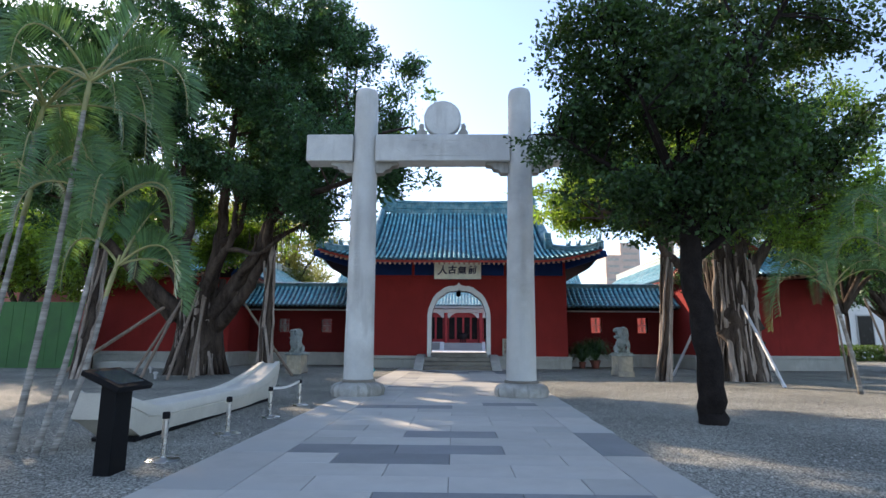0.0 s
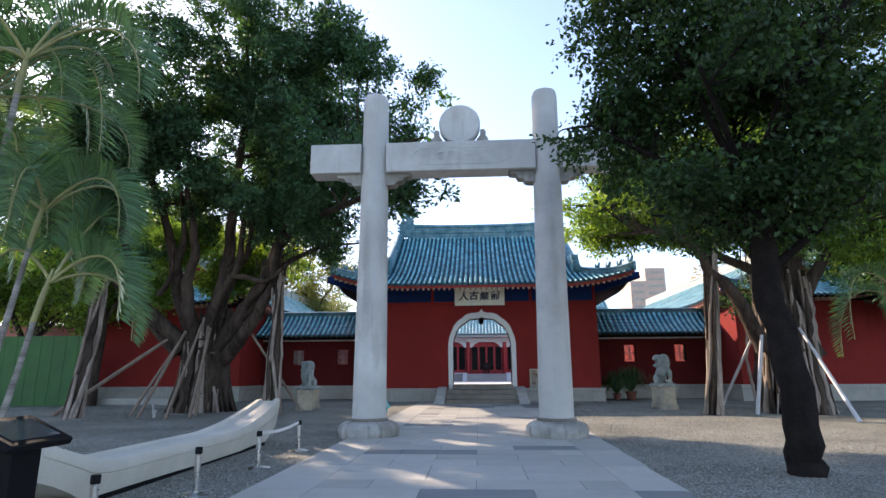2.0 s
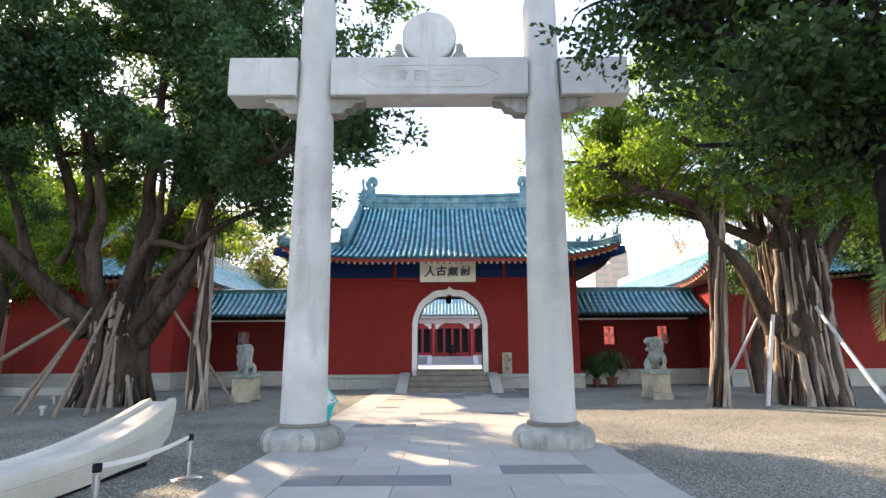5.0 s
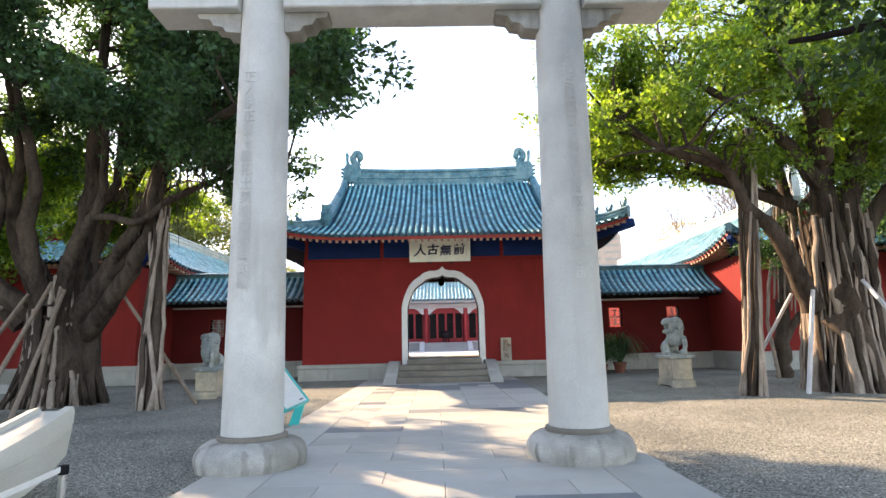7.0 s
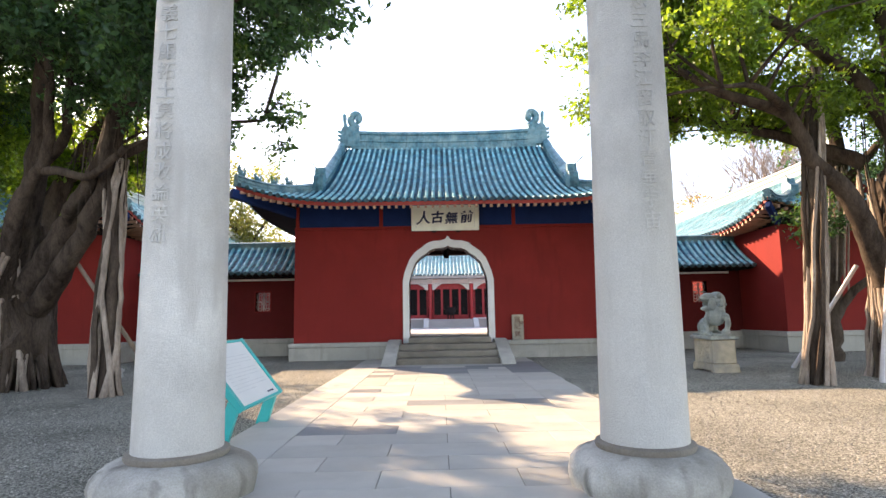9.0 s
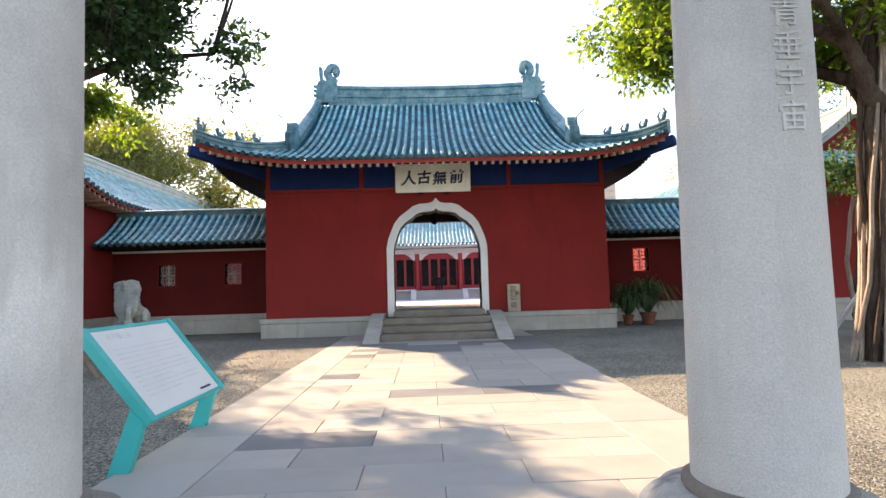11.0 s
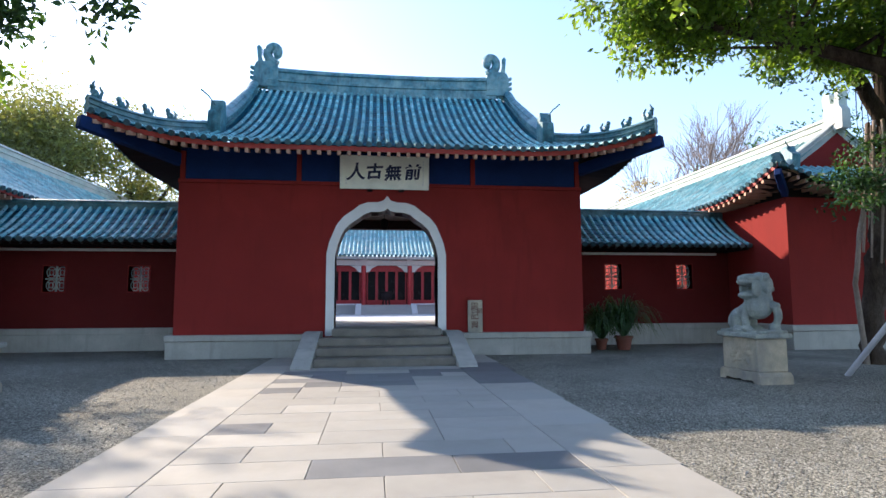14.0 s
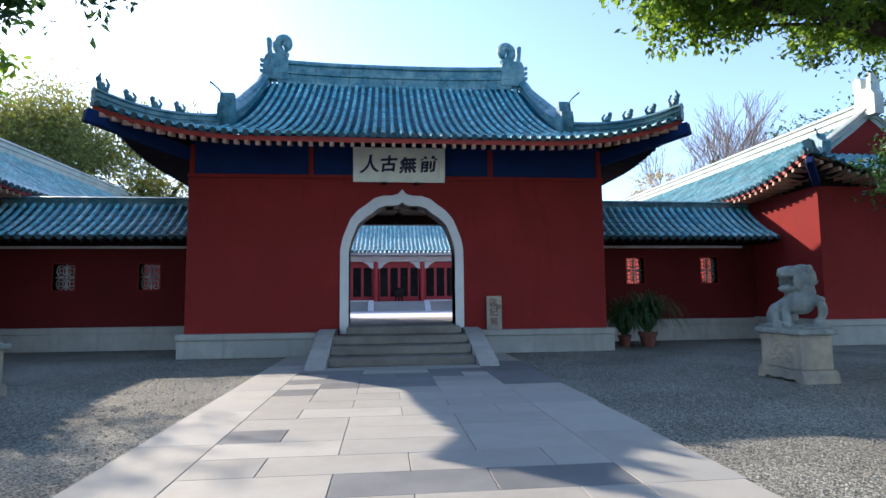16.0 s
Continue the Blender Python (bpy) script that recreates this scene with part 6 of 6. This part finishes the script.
# ---- turquoise information board ----
sg = thing("information_board", "white information board in a turquoise steel frame", "sign board")
n_dir = Vector((-0.63, 0, 0.805)).normalized()
SM = Matrix.Translation((-2.875, 17.98, 0.8725)) @ Matrix(((0, n_dir.x, -n_dir.z * -1, 0), (1, 0, 0, 0), (0, n_dir.z, -n_dir.x * 1, 0), (0, 0, 0, 1)))
hw_, hh = 0.83, 0.51
part("panel", Geo().box(-hw_ + 0.05, -hh + 0.02, -0.02, hw_ - 0.05, hh - 0.02, 0.012, 0.003, SM), PANEL, sg, "white printed panel")
for s in (-1, 1):
    fr = part("side_rail", Geo().box(s * hw_ - 0.05, -hh - 0.02, -0.06, s * hw_ + 0.05, hh + 0.03, 0.03, 0.006, SM), TURQ, sg)
for s in (-1, 1):
    part("edge_rail", Geo().box(-hw_ + 0.051, s * hh - 0.02, -0.04, hw_ - 0.051, s * hh + 0.02, 0.02, 0.004, SM), TURQ, sg)
for y in (17.13, 18.82):
    part("leg", Geo().prism([(-2.60, 0.46), (-2.72, 0.58), (-2.92, 0.0), (-2.74, 0.0)], lambda a, b, d: (a, d, b), y - 0.045, y + 0.045), TURQ, sg, "slanting flat leg", smooth=0)
letters("延平郡王祠", 0.085, INK_GREY, "title", sg, SM @ Matrix.Translation((-0.36, 0.40, 0.013)), 0.0006, "printed title")
for i in range(11):
    w = 1.24 if i not in (3, 7, 10) else 0.7
    part("text_line", Geo().box(-0.62, 0.25 - i * 0.055, 0.0125, -0.62 + w, 0.262 - i * 0.055, 0.0135, 0, SM), INK_GREY, sg, smooth=0)
part("logo", Geo().box(0.34, -0.44, 0.0125, 0.62, -0.415, 0.0135, 0, SM), INK, sg, "small dark mark", smooth=0)


# ---- potted plants by the wall ----
def potted(x, y, seed, r=0.24, h=0.42, reach=0.9):
    p = thing("potted_plant", "terracotta pot with long arching green leaves", "potted plant", "potted plants", (x, y, 0))
    part("pot", Geo().lathe([(r * 0.66, 0), (r * 0.7, 0.02), (r * 0.95, h * 0.8), (r * 1.06, h * 0.82), (r * 1.08, h), (r * 0.95, h), (r * 0.9, h * 0.9)], (0, 0, 0), 22), TERRACOTTA, p)
    rnd = random.Random(seed)
    g = Geo()
    for i in range(420):
        a = rnd.uniform(0, 6.283)
        ln = reach * rnd.uniform(0.4, 1.1)
        lean = rnd.uniform(0.25, 1.0)
        d = Vector((math.cos(a), math.sin(a), 0))
        q = [Vector((0, 0, h)) + d * (0.08 + ln * lean * u * 0.95) + Vector((0, 0, ln * (2.0 * u - (1.0 + 1.1 * lean) * u * u))) for u in (0, 0.35, 0.7, 1.0)]
        w = Vector((-d.y, d.x, 0)) * 0.013
        g.add([q[0] - w, q[0] + w, q[1] - w * 1.4, q[1] + w * 1.4, q[2] - w, q[2] + w, q[3]], [(0, 1, 3, 2), (2, 3, 5, 4), (4, 5, 6)])
    tagged(part("leaves", g, FERN, p, smooth=0), kind="stuff")


potted(8.1, 32.45, 1, 0.28, 0.45, 1.75)
potted(7.4, 32.6, 2, 0.2, 0.36, 1.5)

# ---- low edges of the forecourt and what lies beyond ----
hd = thing("green_hoarding", "dark green corrugated hoarding", "fence")
for k in range(26):
    x = -27 + k * 0.31
    part("panel", Geo().box(x, 27.9 + 0.012 * (k % 2), 0, x + 0.31, 28.0 + 0.012 * (k % 2), 3.3), GREEN_FENCE, hd, smooth=0)
solid("garden_wall", Geo().box(-40, 33, 0, -20.6, 33.3, 4.3, 0.02), PINK, "faded pink garden wall behind the hoarding", "wall", kind="structure")
solid("low_kerb", Geo().box(-20, 28.6, 0, -13.2, 29.0, 0.32, 0.02), PLINTH, "low pale stone kerb by the side hall", "kerb", kind="structure")
for i, (x, y) in enumerate(((-9.3, 26.3), (-13.2, 24.6), (-11.0, 20.9))):
    o = thing("ground_light", "small pale ground light in the gravel", "light", "ground lights", (x, y, 0))
    part("post", Geo().lathe([(0.05, 0), (0.05, 0.18)], (0, 0, 0), 10), CONCRETE, o)
    part("cap", Geo().lathe([(0.09, 0.18), (0.09, 0.25), (0.04, 0.27)], (0, 0, 0), 12), CONCRETE, o)

wb = thing("white_pavilion", "white rendered building beyond the trees", "building")
part("wall", Geo().box(37, 60, 0, 58, 70, 6.4), WHITE, wb, smooth=0)
part("roof", Geo().box(36.4, 59.4, 6.402, 58.6, 70.6, 6.9, 0.05), CONCRETE, wb)
for k in range(5):
    w = part("window", Geo().box(38.6 + k * 3.8, 59.9, 1.2, 40.4 + k * 3.8, 59.99, 4.6), CONCRETE, wb, smooth=0)
    part("pane", Geo().box(38.75 + k * 3.8, 59.85, 1.35, 40.25 + k * 3.8, 59.895, 4.45), GLASS_DARK, w, smooth=0)
tw = thing("apartment_tower", "hazy buff apartment tower far behind the roofs", "building")
for x0, x1, h in ((71.0, 78.0, 42.5), (78.0, 87.0, 48.5)):
    part("block", Geo().box(x0, 260, 0, x1, 280, h), TOWER, tw, smooth=0)
    # bands in pale stone colour: the low contrast of haze is painted in
    for k in range(13):
        part("window_band", Geo().box(x0 + 1.0, 259.8, h - 2.6 - k * 3.2, x1 - 1.0, 259.96, h - 1.6 - k * 3.2), PLINTH, tw, smooth=0)


def far_tree(x, y, h, r, seed, material, name="far_tree", label="leafy tree beyond the halls", n=400, size=0.25, low=0.35, girth=0.10):
    t = thing(name, label, "tree", "trees beyond")
    limb(t, [(x, y, -0.1), (x + 0.2, y, h * 0.25), (x, y, h * 0.6)], r * girth, r * girth * 0.5, BARK, seed, 8, 4, "trunk")
    rnd = random.Random(seed)
    blobs = [((x, y, h * 0.7), (r, r * 0.8, h * 0.28))]
    for i in range(5):
        a = rnd.uniform(0, 6.28)
        bx, by, bz = x + math.cos(a) * r * 0.7, y + math.sin(a) * r * 0.5, h * rnd.uniform(low + 0.1, 0.85)
        blobs.append(((bx, by, bz), (r * 0.5, r * 0.45, h * 0.14)))
        limb(t, [(x, y, h * 0.3), ((x + bx) / 2, (y + by) / 2, (h * 0.4 + bz) / 2), (bx, by, bz)], r * 0.05, r * 0.012, BARK, seed + i, 6, 3)
    crown("crown", blobs, n, 44, size, material, t, seed, r * 0.16)


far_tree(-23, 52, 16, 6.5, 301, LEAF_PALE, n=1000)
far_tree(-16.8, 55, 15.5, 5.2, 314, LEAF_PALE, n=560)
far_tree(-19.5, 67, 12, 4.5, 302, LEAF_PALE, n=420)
far_tree(-33, 46, 15, 7, 303, LEAF_SUNLIT)
# added mainly to shade the left gravel, hidden behind the banyan or out of view
far_tree(-23.8, 36.5, 14.8, 5.8, 304, LEAF_SUNLIT, n=900)
far_tree(-30, 36, 10, 4.5, 308, LEAF_SUNLIT, n=380)
far_tree(-24.5, 31, 9.5, 3.8, 312, LEAF_SUNLIT, n=380)
# heightened and widened to cast shade on the gravel at left
far_tree(-18.4, 28.0, 11.5, 3.3, 313, LEAF_SUNLIT, n=480, size=0.22)
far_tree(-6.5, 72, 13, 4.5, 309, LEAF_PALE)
far_tree(30.5, 75, 17, 3.2, 305, LEAF_YELLOW, label="tree with yellowing leaves beyond the roofs", n=120)
far_tree(27, 44, 13, 5.5, 306, LEAF)
far_tree(38, 50, 12, 5, 307, LEAF)
far_tree(23, 30, 10, 4.2, 310, LEAF)
far_tree(17.5, 25.5, 9.5, 3.2, 311, LEAF, label="slender tree at the edge of the forecourt", n=200, size=0.2, girth=0.04)


def bare_tree(x, y, h, seed):
    t = thing("bare_tree", "leafless grey tree behind the roofs", "tree", "bare trees")
    rnd = random.Random(seed)
    g = Geo()

    def grow(p, d, ln, r, k):
        q = p + d * ln
        g.tube([p, p.lerp(q, 0.5) + Vector((rnd.uniform(-0.1, 0.1) * ln, 0, 0)), q], [r, r * 0.8, r * 0.62], 5 if k < 3 else 3, False)
        if k == 6:
            return
        for _ in range(3 if k < 5 else 2):
            e = (d + Vector((rnd.uniform(-0.55, 0.55), rnd.uniform(-0.55, 0.55), rnd.uniform(0.0, 0.35)))).normalized()
            grow(q, e, ln * rnd.uniform(0.62, 0.85), r * 0.58, k + 1)
    grow(Vector((x, y, -0.1)), Vector((0, 0, 1)), h * 0.26, h * 0.018, 0)
    part("branch_work", g, TWIG, t)


bare_tree(38.5, 75, 27, 1)
bare_tree(33.5, 76, 24, 2)
bare_tree(42.5, 77, 26, 3)
hg = thing("clipped_hedge", "low clipped green hedge by the white building", "hedge")
rn = np.random.default_rng(9)
pos = rn.uniform((24, 50, 0.0), (50, 52, 1.4), (9000, 3))
tagged(part("leaves", leaf_mesh("leaves", pos, rn.normal(size=(9000, 3)), 0.3, LAWN, rn), LAWN, hg), kind="stuff")

# ---- loose gravel ----
rn = np.random.default_rng(5)
pts = rn.uniform((-9, 4.2), (10, 31), (26000, 2))
g_v, g_f = [], []
for x, y in pts:
    if LEFT - 0.02 < x < right_edge(y) + 0.02 or rn.random() < 0.02 * abs(x):
        continue
    r = rn.uniform(0.008, 0.022)
    k = len(g_v)
    a = rn.uniform(0, 3.14)
    c, s = math.cos(a) * r, math.sin(a) * r
    g_v += [(x + c, y + s, r * 0.2), (x - s * 0.8, y + c * 0.8, r * 0.25), (x - c, y - s, r * 0.2), (x + s * 0.8, y - c * 0.8, r * 0.2), (x + c * 0.2, y, r * 0.9), (x, y, -r * 0.3)]
    g_f += [(k, k + 1, k + 4), (k + 1, k + 2, k + 4), (k + 2, k + 3, k + 4), (k + 3, k, k + 4), (k + 1, k, k + 5), (k + 2, k + 1, k + 5), (k + 3, k + 2, k + 5), (k, k + 3, k + 5)]
PEBBLE = mat("loose_pebble", (0.33, 0.31, 0.27), 0.85, 0.3, 6, 60, 0.1, island=0.5)
me = bpy.data.meshes.new("loose_gravel")
me.from_pydata(g_v, [], g_f)
me.materials.append(PEBBLE)
tagged(new("loose_gravel", me), "scattered loose grey pebbles on the forecourt", "gravel", kind="stuff")

# ---- paved path ----
pv = tagged(new("pavement", Geo().box(LEFT + 0.01, -4, 0.0, 2.54, 31.28, 0.012).mesh("pavement", JOINT, 0)), "pale granite slab path with darker slabs and tight joints", "path", kind="structure")
me = pv.data
for v in me.vertices:
    if v.co.x > 0:
        v.co.x = right_edge(v.co.y) - 0.01
rs = random.Random(17)
cache = {}


def slab(x0, y0, x1, y1, dark):
    """One slab with eased edges; alike slabs share a mesh."""
    w, d = round(x1 - x0, 2), round(y1 - y0, 2)
    if (w, d, dark) not in cache:
        cache[w, d, dark] = Geo().box(-w / 2 + 0.004, -d / 2 + 0.004, 0.0, w / 2 - 0.004, d / 2 - 0.004, 0.026, 0.004).mesh("slab", SLAB_DARK if dark else SLAB, 0)
    ob = new("slab", cache[w, d, dark])
    ob.location = ((x0 + x1) / 2, (y0 + y1) / 2, rs.uniform(-0.0015, 0.0015))
    ob.parent = pv


PITCH, FIRST = 0.605, 15.26  # depth of a course and a joint line between two courses
COLS = (-2.02, -1.34, -0.65, 0.05, 0.75, 1.42, 1.97)  # where upright joints can fall
# courses counted from FIRST, with the stretch of x that is laid in dark stone
DARK_RUNS = {(-17, -0.65, 1.42), (-14, -1.34, 0.05), (-13, -2.02, 0.75), (-11, -0.65, 0.75), (-5, -2.02, 0.05), (-4, 0.05, 1.42), (4, -2.02, -0.65), (8, -0.65, 0.75), (8, 0.75, 1.97),
             (11, -2.02, -1.34), (16, -2.02, -1.34), (17, -1.34, 0.75), (18, -1.34, 0.75), (19, -0.65, 0.75), (18, 1.42, 1.97), (20, -2.02, -0.65), (20, 0.75, 1.42)}


def is_dark(k, x):
    return any(r == k and a < x < b for r, a, b in DARK_RUNS)


last = int((31.2 - FIRST) / PITCH)
for k in range(-31, last + 1):
    y0 = FIRST + PITCH * k
    y1 = min(y0 + PITCH, 31.25)
    odd = (k + (1 if k < -8 else 0)) % 2
    cut = [COLS[i] for i in ((0, 1, 3, 5, 6) if odd else (0, 2, 4, 6))]
    if k in (11, 16, 17):
        cut = [COLS[i] for i in (0, 1, 2, 4, 6)]
    for a, b in zip(cut, cut[1:]):
        if y0 > 28.1 and b > -1.95 and a < 2.42:
            continue
        slab(a, y0, b, y1, is_dark(k, (a + b) / 2))
# long border slabs, three courses each
for k in range(-31, last + 1, 3):
    y0 = FIRST + PITCH * k
    y1 = min(y0 + 3 * PITCH, 31.25)
    slab(LEFT, y0, COLS[0], y1, False)
    slab(COLS[-1], y0, round(right_edge((y0 + y1) / 2), 2), y1, k in (-13, 17, 20))
